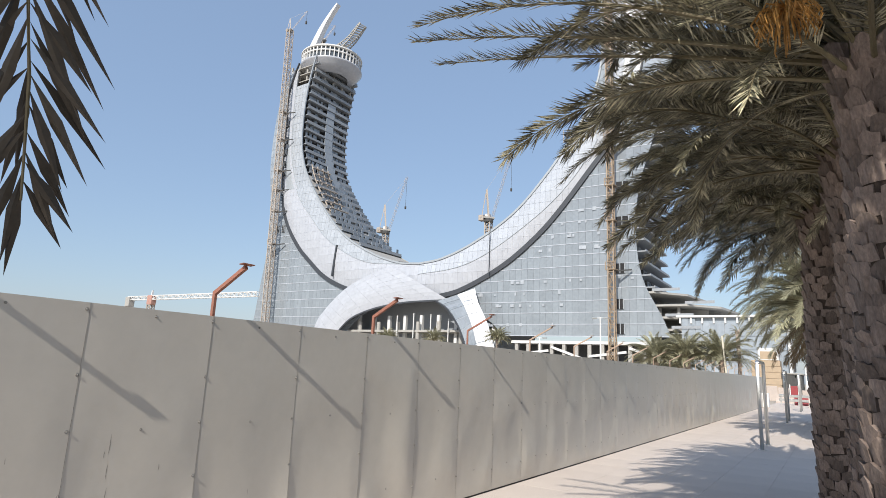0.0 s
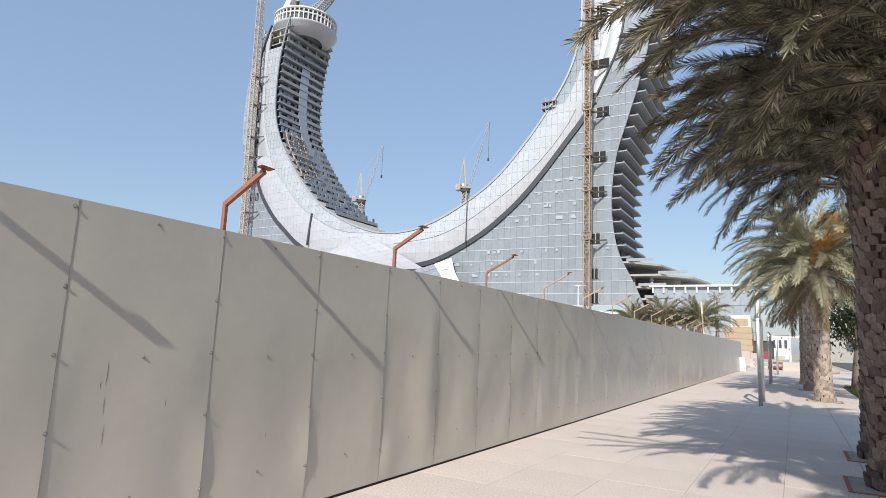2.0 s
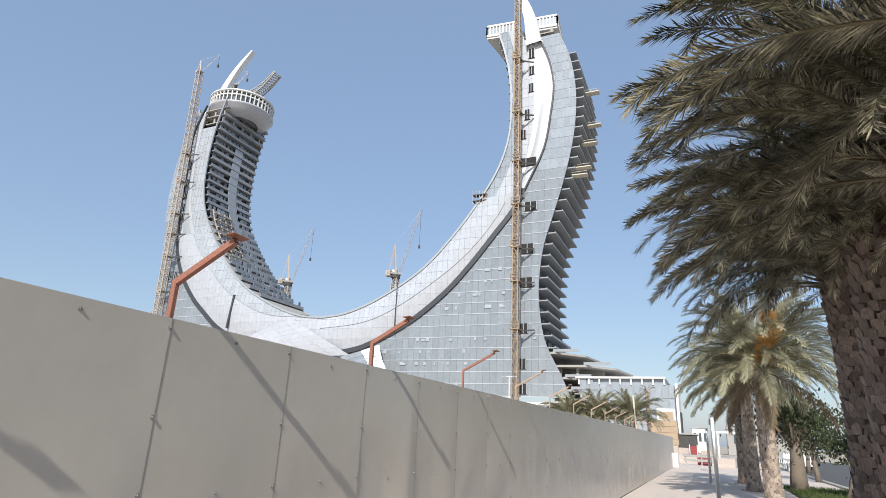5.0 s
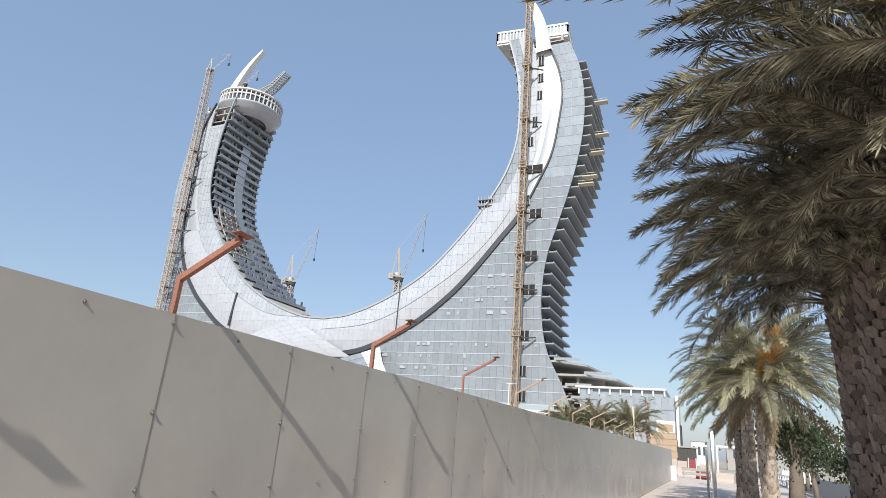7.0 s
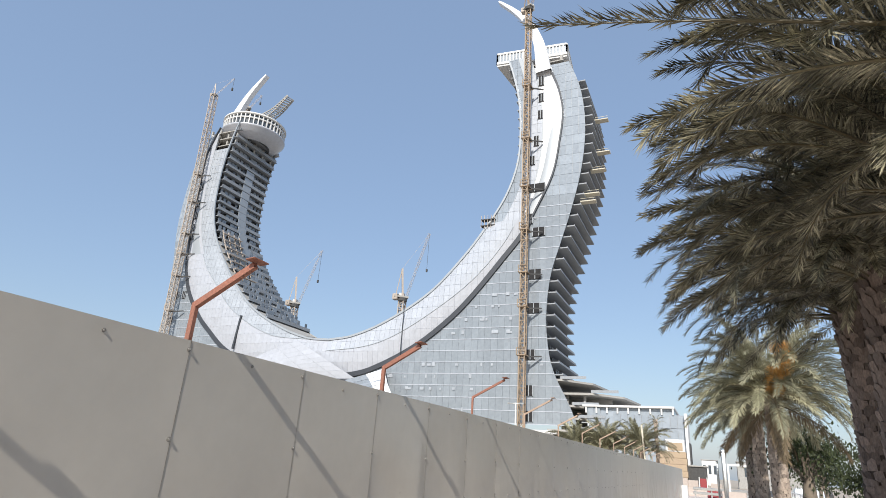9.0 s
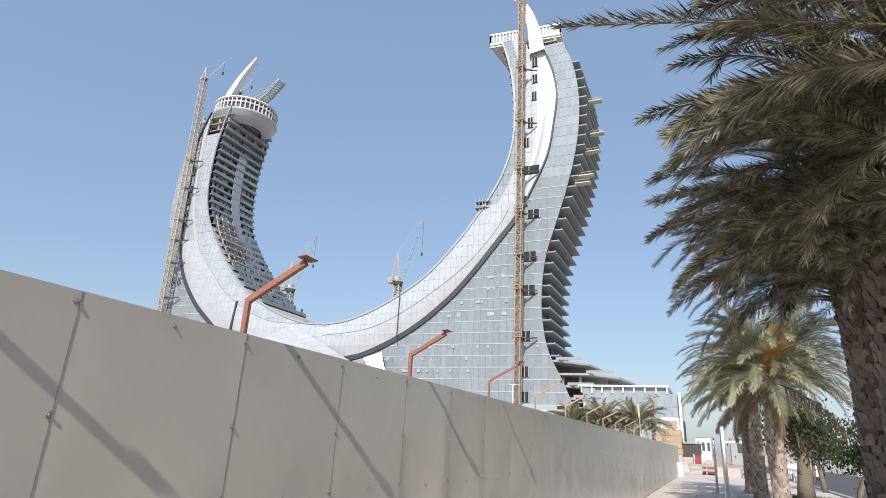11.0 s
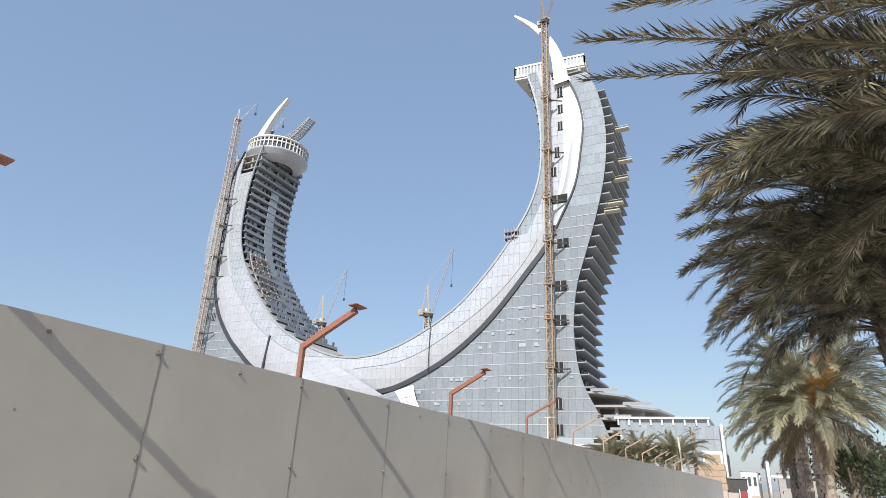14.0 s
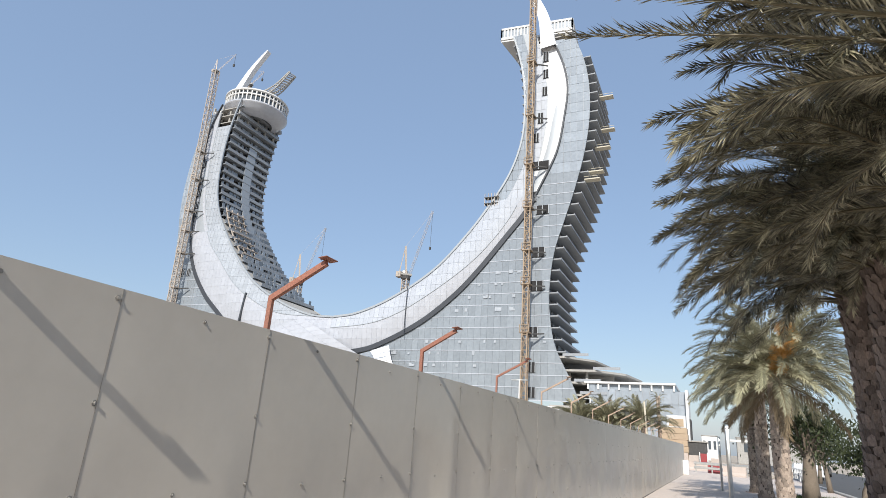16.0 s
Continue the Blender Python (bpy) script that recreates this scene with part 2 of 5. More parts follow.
def part(name, geo, mat, parent=None, label="", smooth=False, kind=""):
    """One mesh object, under a thing or under a part."""
    ob = new(name, geo if isinstance(geo, bpy.types.Mesh) else geo.mesh(name, mat, smooth))
    if parent is not None:
        ob.parent = parent
    return tagged(ob, label=label, kind=kind)


def thing(name, label, category, at=(0, 0, 0), turn=0, group="", kind=""):
    ob = new(name)
    ob.empty_display_size = 0.1
    ob.matrix_world = pose(*at, 0, 0, turn)
    return tagged(ob, label, category, group, kind)


def curve(points):
    """A smooth line through the points, from 0 to 1 along them."""
    pts = [Vector(p) for p in points]
    n = len(pts) - 1
    def at(t):
        k = min(max(t, 0), 0.99999) * n
        i, s = int(k), k - int(k)
        a, b, c, d = pts[max(i - 1, 0)], pts[i], pts[i + 1], pts[min(i + 2, n)]
        return 0.5 * (2 * b + (c - a) * s + (2 * a - 5 * b + 4 * c - d) * s * s + (3 * b - a - 3 * c + d) * s ** 3)
    return at


def by_height(points):
    """x as a smooth function of z, from points (x, z) with rising z."""
    zs = [p[1] for p in points]
    def at(z):
        z = min(max(z, zs[0]), zs[-1] - 1e-4)
        i = max(k for k in range(len(zs) - 1) if zs[k] <= z)
        s = (z - zs[i]) / (zs[i + 1] - zs[i])
        h = zs[i + 1] - zs[i]
        def slope(k):
            a, b = max(k - 1, 0), min(k + 1, len(zs) - 1)
            return (points[b][0] - points[a][0]) / (zs[b] - zs[a])
        s2, s3 = s * s, s ** 3
        return (2 * s3 - 3 * s2 + 1) * points[i][0] + (s3 - 2 * s2 + s) * h * slope(i) + (3 * s2 - 2 * s3) * points[i + 1][0] + (s3 - s2) * h * slope(i + 1)
    return at


# ---------------------------------------------------------------- ground
def sheet(name, x0, y0, x1, y1, z, mat, label, category, nu=1, nv=1):
    ob = part(name, Geo().grid(lambda u, v: (x0 + (x1 - x0) * u, y0 + (y1 - y0) * v, z), nu, nv), mat)
    return tagged(ob, label, category, kind="structure")


sheet("ground", -2600, -2600, 2600, 2600, -0.06, M["sand"], "pale dusty construction ground reaching the horizon", "ground", 8, 8)
road = Geo().box((9.5, -60, -0.05), (22, 190, 0.0))
tagged(part("road", road, M["asphalt"]), "grey asphalt road beside the palm row", "road", kind="structure")
pavement = part("pavement", Geo().box((-0.2, -25, -0.059), (9.2, 75, -0.012)), M["joint"])
tagged(pavement, "pale pinkish stone pavement along the hoarding", "pavement", kind="structure")
kerb = part("kerb", Geo().box((9.2, -25, -0.05), (9.5, 75, 0.1), cut=0.02), M["concrete"])
tagged(kerb, "pale concrete kerb between pavement and road", "kerb", kind="structure")

# ---------------------------------------------------------------- hoarding
FENCE_H, PITCH, SEAM = 2.44, 1.165, 2.49
FACES = {}
fence = thing("hoarding_fence", "long beige painted sheet-steel site hoarding with dented lower panels", "fence")


def hoarding_panel(k):
    """One dented sheet, its far edge lapping over the next one."""
    y0, rnd = SEAM + PITCH * k, random.Random(k * 7 + 3)
    phase, deep = rnd.random() * 40, rnd.uniform(0.7, 1.5) * (2.6 if k >= 3 else 1.15)
    curl = {0: 0.016, 1: 0.022}.get(k, rnd.uniform(0.0, 0.010))
    crease = rnd.uniform(0.25, 0.75)
    def face(u, v):
        edge = min(1.0, min(u, 1 - u) * 6)
        low = max(0.0, 0.86 - v) / 0.86
        soft = edge * edge * (3 - 2 * edge)
        bulge = 0.014 * deep * noise.noise(Vector((u * 1.0 + phase, v * 2.2, 2.0))) * soft * (0.5 + low)
        bulge += 0.034 * deep * low * noise.noise(Vector((u * 1.3 + v * 0.5, v * 2.6 + phase, 7.0))) * soft
        bulge += 0.008 * deep * low * math.exp(-((u - crease - 0.12 * v) / 0.2) ** 2)
        bulge += curl * max(0.0, 1 - abs(v - 0.2) * 4.5) * max(0.0, u * 4 - 3) ** 2
        bulge *= min(1.0, v * 7)
        bulge = bulge if bulge > -0.012 else -0.012 + (bulge + 0.012) * 0.15
        return Vector((0.008 + 0.0016 * u + bulge, y0 - 0.004 + u * (PITCH + 0.010), 0.018 + v * (FENCE_H - 0.018)))
    nu, nv = 16, 24
    g = Geo().grid(face, nu, nv)
    g.grid(lambda u, v: face(1 - u, v) - Vector((0.004, 0, 0)), nu, nv)
    g.grid(lambda u, v: face(u, 1) - Vector((0.004 * v, 0, 0)), nu, 1)
    return part("panel", g, M["hoarding"], fence, smooth=True), face


screw = Geo().tube([(0, 0, 0), (0.005, 0, 0)], 0.015, 8).tube([(0.004, 0, 0), (0.015, 0, 0.001)], 0.009, 6).mesh("bolt", M["bolt"])
PANELS = range(-8, 48)
for k in PANELS:
    pan, face = hoarding_panel(k)
    FACES[k] = face
    if -2 <= k < 7:
        # dark strip stands in for the shade line along the lap
        lap = Geo().grid(lambda u, v: face(0.9964 + 0.0021 * u, v) + Vector((0.0022, 0, 0)), 1, 24)
        lap.grid(lambda u, v: face(0.9985, v) + Vector((0.0022 - 0.006 * u, 0, 0)), 1, 24)
        part("lap_joint", lap, M["lap"], fence, "lapped edge between two sheets, its shade line painted dark")
    if -2 <= k < 22:
        rnd = random.Random(k)
        for u, z in ((0.985, 2.375), (0.985, 1.85), (0.985, 1.42), (0.985, 0.93), (0.985, 0.35), (0.5, 2.37), (0.5, 1.40), (0.5, 0.40)):
            b = part("bolt", screw, None, fence)
            b.matrix_world = Matrix.Translation(face(u, z / FENCE_H) + Vector((0, rnd.uniform(-0.012, 0.012), rnd.uniform(-0.015, 0.015)))) @ pose(0, 0, 0, 0, rnd.uniform(-14, 10), rnd.uniform(-20, 20))
            b.scale = (1, 1, 1) if u > 0.9 else (0.8, 0.8, 0.8)
rnd = random.Random(77)
for y, z, h, w in ((2.83, 1.28, 0.17, 0.006), (2.84, 1.06, 0.12, 0.008), (2.80, 1.20, 0.06, 0.005), (3.28, 1.05, 0.06, 0.006), (2.86, 0.86, 0.14, 0.005), (1.9, 1.30, 0.02, 0.012), (2.08, 1.22, 0.05, 0.006), (1.85, 2.02, 0.012, 0.012), (4.3, 0.7, 0.05, 0.006), (6.6, 1.5, 0.02, 0.01)):
    k = math.floor((y - SEAM) / PITCH)
    bend = rnd.uniform(-0.006, 0.006)
    def mark(a, b):
        t = (b - 0.5) * 2
        p = FACES[k](min(max((y - SEAM) / PITCH - k + (bend * (1 - t * t) + (a - 0.5) * w * (1 - 0.8 * t * t)) / PITCH, 0), 1), (z + t * h / 2) / FENCE_H)
        return p + Vector((0.0012, 0, 0))
    part("scuff", Geo().grid(mark, 2, 8), M["lap"], fence, "dark scratch and drip marks")
end_y = SEAM + PITCH * PANELS[-1] + PITCH
for z in (0.25, 1.2, 2.25):
    part("rail", Geo().box((-0.13, SEAM + PITCH * PANELS[0], z - 0.03), (-0.075, end_y, z + 0.03), cut=0.006), M["rust"], fence)
# near-black strip added as the shade in the gap under the sheets
part("foot_strip", Geo().box((-0.05, SEAM + PITCH * PANELS[0], -0.012), (-0.004, end_y, 0.03)), M["dark"], fence, "dark strip painted as the shade in the gap under the sheets")
part("end_panel", Geo().box((-0.05, end_y, 0.0), (0.02, end_y + 0.05, FENCE_H)), M["hoarding"], fence)

# cranked poles over the hoarding
def fence_pole(y, reach, turn, w=1.0, mat=None):
    mat = mat or M["rust"]
    ob = thing("fence_pole", "red-brown cranked steel pole leaning out over the hoarding", "pole", (0, y, 0), turn, "cranked poles on the hoarding")
    part("upright", Geo().box((-0.048 - 0.022 * w, -0.022 * w, -0.06), (-0.048 + 0.022 * w, 0.022 * w, 2.69), cut=0.005), mat, ob)
    part("arm", Geo().beam((-0.05, 0, 2.672), (reach - 0.03, 0, 2.70 + 0.5 * reach), 0.042 * w, 0.046 * w), mat, ob)
    part("cap_plate", Geo().box((-0.035, -0.07, -0.004), (0.035, 0.07, 0.004), m=pose(reach - 0.02, 0, 2.725 + 0.5 * reach, 0, -6, 0), cut=0.002), mat, ob, "small flat end plate")


REACH = {-1: 0.363, 0: 0.427, 1: 0.378, 2: 0.43, 3: 0.47, 4: 0.41}
for k in range(-4, 23):
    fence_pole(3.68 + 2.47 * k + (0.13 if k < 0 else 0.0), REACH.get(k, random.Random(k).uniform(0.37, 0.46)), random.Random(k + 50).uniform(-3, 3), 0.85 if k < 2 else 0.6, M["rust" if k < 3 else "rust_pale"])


# ---------------------------------------------------------------- palms
def frond_mesh(name, length, rise, fall, leaf, count, seed, mat_leaf, width=0.026, dry=False, fold=(-18, 52), sway=None):
    """A feather leaf that leaves the trunk at the angle rise and ends at the angle fall."""
    rnd = random.Random(seed)
    g, pts, ang = Geo(), [], []
    n, p = 14, Vector((0, 0, 0))
    sway = rnd.uniform(-0.16, 0.16) if sway is None else sway
    for i in range(n + 1):
        t = i / n
        a = radians(rise + (fall - rise) * t ** 1.5)
        pts.append(p.copy()), ang.append(a)
        p = p + Vector((math.cos(a) * math.cos(sway * t), math.cos(a) * math.sin(sway * t), math.sin(a))) * (length / n)
    line = curve(pts)
    stalk = Geo().tube(pts, [0.024 * (1 - t / n) ** 1.1 + 0.003 for t in range(n + 1)], 5)
    for side in (-1, 1):
        for i in range(count):
            t = 0.16 + 0.835 * (i + rnd.uniform(-0.35, 0.35)) / count
            c, d = line(t), (line(t + 0.01) - line(t - 0.01)).normalized()
            right = d.cross(Vector((0, 0, 1)))
            right = right.normalized() if right.length > 1e-3 else Vector((0, 1, 0))
            up = right.cross(d)
            size = leaf * (0.35 + 0.65 * math.sin(math.pi * min(1, 0.12 + t * 0.86)) ** 0.7) * rnd.uniform(0.8, 1.12)
            spread = radians(60 - 32 * t + rnd.uniform(-15, 15))
            lift = radians(rnd.uniform(*fold) if not dry else rnd.uniform(-60, 20))
            out = right * side * math.cos(lift) + up * math.sin(lift)
            way = (d * math.cos(spread) + out * math.sin(spread)).normalized()
            flat = way.cross(up).normalized() * (width / 2)
            sag = Vector((0, 0, -1)) * size * (0.14 if not dry else 0.3) * rnd.uniform(0.3, 1.3)
            mid = c + way * size * 0.45 + sag * 0.25
            tip = c + way * size + sag
            keel = up * width * -0.22
            g.add([c, mid - flat, mid + keel, mid + flat, tip], [(0, 1, 2), (0, 2, 3), (1, 4, 2), (2, 4, 3)])
    k = len(g.v)
    me = bpy.data.meshes.new(name)
    me.from_pydata(g.v + stalk.v, [], g.f + [tuple(i + k for i in f) for f in stalk.f])
    me.materials.append(mat_leaf), me.materials.append(M["rachis"])
    me.polygons.foreach_set("material_index", [0] * len(g.f) + [1] * len(stalk.f))
    me.update()
    return me


FROND_KINDS = ((80, 22, 0.9), (60, -26, 1.0), (41, -52, 1.02), (22, -64, 1.0), (4, -70, 0.95), (-25, -78, 0.85))


def frond_set(tag, length, leaf, count, mat, width):
    return [[frond_mesh(f"{tag}_frond", length * s, a, b, leaf, count, 31 * i + j, M["frond_dry"] if i == 5 else mat, width, i == 5) for j in range(3)] for i, (a, b, s) in enumerate(FROND_KINDS)]


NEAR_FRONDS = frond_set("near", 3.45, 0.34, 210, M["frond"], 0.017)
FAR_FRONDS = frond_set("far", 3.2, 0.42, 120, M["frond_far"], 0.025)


def trunk_parts(ob, height, radius, seed, rows, boot):
    rnd = random.Random(seed)
    def rad(z):
        return radius * (1.0 + 0.28 * max(0, 1 - z / 0.5) ** 2 - 0.12 * z / height)
    zs = [height * i / 18 for i in range(19)]
    core = Geo().tube([(0.02 * math.sin(z * 1.3 + seed), 0, z - 0.02) for z in zs], [rad(z) * 0.88 for z in zs], 16)
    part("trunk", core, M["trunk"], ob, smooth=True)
    g, per = Geo(), 11
    rows = round(rows * 1.05)
    for r in range(rows):
        z = 0.03 + (height + 0.05) * r / rows
        h = height / rows * 1.9
        top = max(0.0, (z - height + 0.8) / 0.8)
        for i in range(per):
            a = 2 * math.pi * (i + 0.5 * (r % 2) + rnd.uniform(-0.16, 0.16)) / per
            w = rad(z) * 2 * math.pi / per * rnd.uniform(0.38, 0.49)
            hh, out = h * rnd.uniform(0.5, 0.72) * (1 + 0.9 * top), rnd.uniform(0.012, 0.045) + 0.06 * top * rnd.uniform(0.5, 1.5)
            m = Matrix.Translation((0.02 * math.sin(z * 1.3 + seed), 0, z + rnd.uniform(-0.022, 0.022))) @ Matrix.Rotation(a, 4, "Z") @ Matrix.Translation((rad(z) * 0.91, 0, 0)) @ Matrix.Rotation(rnd.uniform(-0.17, 0.17), 4, "X")
            k = [q * rnd.uniform(0.75, 1.08) for q in (0.82, 1.0, 1.0, 0.82)]
            e = [out * rnd.uniform(0.55, 1.15) for _ in range(4)]
            back = -0.03
            cols = (-1.0, -0.36, 0.34, 1.0)
            round_in = [-(abs(c) ** 2) * w * 0.24 for c in cols]
            vs = [(0.002 + d, c * w, -hh * 0.2) for c, d in zip(cols, round_in)]
            vs += [(x + d, c * w * 0.94, hh * q) for c, d, q, x in zip(cols, round_in, k, e)]
            vs += [(x * 0.1 + d + back * 0.6, c * w * 0.9, hh * q * 1.0) for c, d, q, x in zip(cols, round_in, k, e)]
            fs = [(n, n + 1, n + 5, n + 4) for n in range(3)] + [(n + 4, n + 5, n + 9, n + 8) for n in range(3)] + [(0, 4, 8), (3, 11, 7)]
            g.add([m @ Vector(v) for v in vs], fs)
    part("leaf_base", g, boot, ob, "overlapping cut leaf bases", kind="stuff")


def crown_parts(ob, height, fronds, number, seed, size=1.0, keep=None, mix=(0.14, 0.27, 0.34, 0.23, 0.02, 0.0)):
    rnd = random.Random(seed)
    kinds = [i for i, s in enumerate(mix) for _ in range(round(s * number))]
    for j, kind in enumerate(kinds):
        a = math.degrees(j * 2.39996) + rnd.uniform(-14, 14)
        if keep and not keep(a % 360, kind):
            continue
        z = height + 0.30 - 0.13 * kind + rnd.uniform(-0.06, 0.06)
        o = part("frond", fronds[kind][rnd.randrange(3)], None, ob)
        s = size * rnd.uniform(0.86, 1.1)
        o.matrix_basis = pose(0.10 * math.cos(radians(a)), 0.10 * math.sin(radians(a)), z, 0, 0, a) @ Matrix.Rotation(rnd.uniform(-0.5, 0.5), 4, "X") @ Matrix.Rotation(radians(rnd.uniform(-9, 9)), 4, "Y") @ Matrix.Scale(s, 4)


def date_bunch(ob, at, seed, n=120, size=0.3):
    rnd, g = random.Random(seed), Geo()
    at = Vector(at)
    for _ in range(n):
        d = Vector((rnd.gauss(0, 0.6), rnd.gauss(0, 0.6), -abs(rnd.gauss(0.3, 0.4)))).normalized()
        b = at + d * size * rnd.uniform(0.35, 0.6) + Vector((0, 0, 0.03))
        c = b + (d * 0.35 + Vector((0, 0, -0.45))) * size * rnd.uniform(0.3, 0.8)
        e = c + (d * -0.2 + Vector((0, 0, -0.5))) * size * 0.4
        g.tube([at, b, c, e], [0.006, 0.005, 0.005, 0.004], 4, False)
    part("date_bunch", g, M["date"], ob, "orange date fruit stalks", kind="stuff")


def palm(x, y, height, radius, seed, fronds, number, label, rows=38, dates=(), lean=0.0, heart=0, **more):
    ob = thing("date_palm", label, "palm tree", (x, y, 0), group="date palms")
    ob.matrix_world = pose(x, y, 0, lean, 0, 0)
    # far palms take the leaf bases with sunlight in the colour
    trunk_parts(ob, height, radius, seed, rows, M["boot_sunlit" if fronds is FAR_FRONDS else "boot"])
    crown_parts(ob, height, fronds, number, seed, **more)
    if heart:
        crown_parts(ob, height, fronds, heart, seed + 70, size=0.6, mix=(0.1, 0.3, 0.35, 0.25, 0, 0))
    for i, p in enumerate(dates):
        date_bunch(ob, p, seed + i, *((200, 0.5) if fronds is FAR_FRONDS else (120, 0.3)))
    return ob


LONG = frond_mesh("long_frond", 3.6, 24, -2, 0.44, 110, 91, M["frond"], 0.022)
NEAR = "tall date palm with scaly grey-brown trunk and drooping fronds"
front_palm = palm(5.52, 5.15, 4.35, 0.33, 3, NEAR_FRONDS, 60, NEAR, dates=[(-0.52, -0.74, 4.62)], size=0.9, mix=(0.22, 0.40, 0.28, 0.10, 0, 0))
palm(5.46, 7.50, 4.45, 0.33, 5, NEAR_FRONDS, 130, NEAR, heart=50, size=0.95, mix=(0.18, 0.34, 0.34, 0.14, 0, 0))
palm(5.09, 9.95, 4.5, 0.32, 8, NEAR_FRONDS, 140, NEAR, heart=50, size=0.9, mix=(0.18, 0.34, 0.34, 0.14, 0, 0))
palm(5.24, 12.5, 4.6, 0.32, 11, NEAR_FRONDS, 120, NEAR, heart=30, size=0.9, mix=(0.18, 0.34, 0.34, 0.14, 0, 0))
# three long level fronds that reach out over the pavement
for z, turn, length, rise, fall, seed in ((4.43, 196.8, 3.75, 15, 1, 92), (4.39, 187.1, 3.78, 16, 5, 93), (4.37, 205.0, 3.62, 25, -20, 94)):
    o = part("frond", frond_mesh("level_frond", length, rise, fall, 0.30, 150, seed, M["frond"], 0.018, fold=(22, 72), sway=0.0), None, front_palm)
    o.matrix_basis = pose(0, 0, z, 0, 0, turn)
# unseen palm, added further along the row to shade the front palm
palm(6.0, 2.7, 4.45, 0.33, 17, NEAR_FRONDS, 34, NEAR, mix=(0.42, 0.22, 0.21, 0.15, 0, 0), keep=lambda a, kind: kind < 1 or not 75 < a < 255)
behind = palm(5.7, -1.8, 4.4, 0.33, 14, NEAR_FRONDS, 40, "date palm with one long hanging frond coloured as in shade", keep=lambda a, kind: not 60 < a < 215 or (kind < 2 and 162 < a))
# backlit frond, its shade painted by the darker leaflet colour
hanging = part("frond", frond_mesh("hanging_frond", 4.2, 4, -86, 0.42, 84, 77, M["frond_shaded"], 0.030), None, behind)
# unseen extra fronds, added only to shade the hanging frond
for i in range(20):
    part("frond", LONG, None, behind).matrix_basis = pose(0, 0, 3.9 + 0.03 * i, 10 * math.sin(i * 2.1), 8 + 7 * math.sin(i), 166 + 2.2 * i)
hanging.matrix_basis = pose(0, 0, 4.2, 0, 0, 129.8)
FAR = "date palm with pale fronds and a stout trunk"
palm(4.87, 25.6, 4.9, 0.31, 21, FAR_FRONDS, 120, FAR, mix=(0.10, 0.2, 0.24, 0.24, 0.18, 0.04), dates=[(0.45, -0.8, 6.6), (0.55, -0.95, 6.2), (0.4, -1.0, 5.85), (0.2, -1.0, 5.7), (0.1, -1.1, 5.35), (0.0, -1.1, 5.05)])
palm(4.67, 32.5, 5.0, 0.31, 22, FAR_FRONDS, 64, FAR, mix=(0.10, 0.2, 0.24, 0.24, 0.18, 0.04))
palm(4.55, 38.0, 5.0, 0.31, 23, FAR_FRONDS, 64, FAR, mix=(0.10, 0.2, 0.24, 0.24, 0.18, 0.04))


# ---------------------------------------------------------------- the twin-horned building
MID, FRONT, BACK = -143.5, 203.0, 237.0
STOREY, TOP = 4.3, 92.0
RIM_R = by_height([(0.1, 46.4), (11.9, 48.1), (27.7, 53.7), (46.3, 64.8), (60, 78.7), (69.8, 91.6), (77.5, 104.5), (81.8, 118.4), (82.6, 134.1), (81.5, 148.9), (78.9, 161.6), (75.8, 172.4)])
RIM_L = by_height([(0.1, 46.4), (11.8, 47.8), (27.7, 53), (46.6, 63.5), (60.7, 77.1), (70.7, 89.8), (78.8, 102.5), (83.4, 116.2), (84.5, 131.9), (83.7, 146.7), (81.4, 159.5), (78.5, 170.4)])
BAND_IN_R = by_height([(19.9, 41.8), (35.6, 47.9), (53.3, 58), (67.1, 69), (77.8, 82.9), (85.5, 97.8), (90.3, 114.5), (92, 135.2), (89.8, 154.9), (86.7, 168.6)])
BAND_OUT_R = by_height([(1.2, 30.2), (9.1, 31.3), (22, 33.9), (41.6, 43.1), (56.4, 54.1), (66.1, 64), (76.9, 77), (84.7, 86.9), (90.5, 97.8), (96.3, 110.7), (99.1, 125.5), (100.4, 138.3), (98.8, 150.1), (94.7, 161.8), (89.6, 172.6)])
OUTER_R = by_height([(111.4, -2.3), (102.2, 21.2), (96.2, 33.9), (94, 45.7), (93.9, 57.5), (95.7, 70.3), (99.1, 81.2), (103.4, 95), (107.2, 110.8), (109, 125.6), (108.8, 139.4), (106.7, 152.1), (102.6, 163.9)])
OUTER_L = by_height([(114.1, -5.2), (108.5, 21.4), (105.8, 41.1), (103.5, 57.9), (103.6, 72.6), (105.3, 91.3), (108, 108), (108.2, 124.7), (106.4, 142.4), (101.2, 159.2), (99.7, 162.2)])
RIM_X_R = by_height([(46.4, 0), (47.9, 11.9), (53.7, 27.7), (64.8, 46.3), (78.7, 60), (91.6, 69.8), (104.5, 77.5)])
RIM_X_L = by_height([(46.4, 0), (47.6, 11.8), (53, 27.7), (63.5, 46.6), (77.1, 60.7), (89.8, 70.7), (102.5, 78.8)])
LOW_X_R = by_height([(30.2, 0), (31.3, 9.1), (33.9, 22), (43.1, 41.6), (54.1, 56.4), (64, 66.1), (77, 76.9), (86.9, 84.7), (97.8, 90.5)])
CREASE_X_R = by_height([(41.5, 0), (43.3, 19.9), (47.9, 33.7), (58.9, 52.3), (69.9, 66.1), (83.9, 77.8), (97.8, 85.5)])
BAND_IN_L = by_height([(32.7, 49.6), (56.6, 61.8), (70.4, 75.5), (81.3, 88.2), (89.7, 106.8), (92.7, 125.9), (93.2, 149.6), (92, 172)])
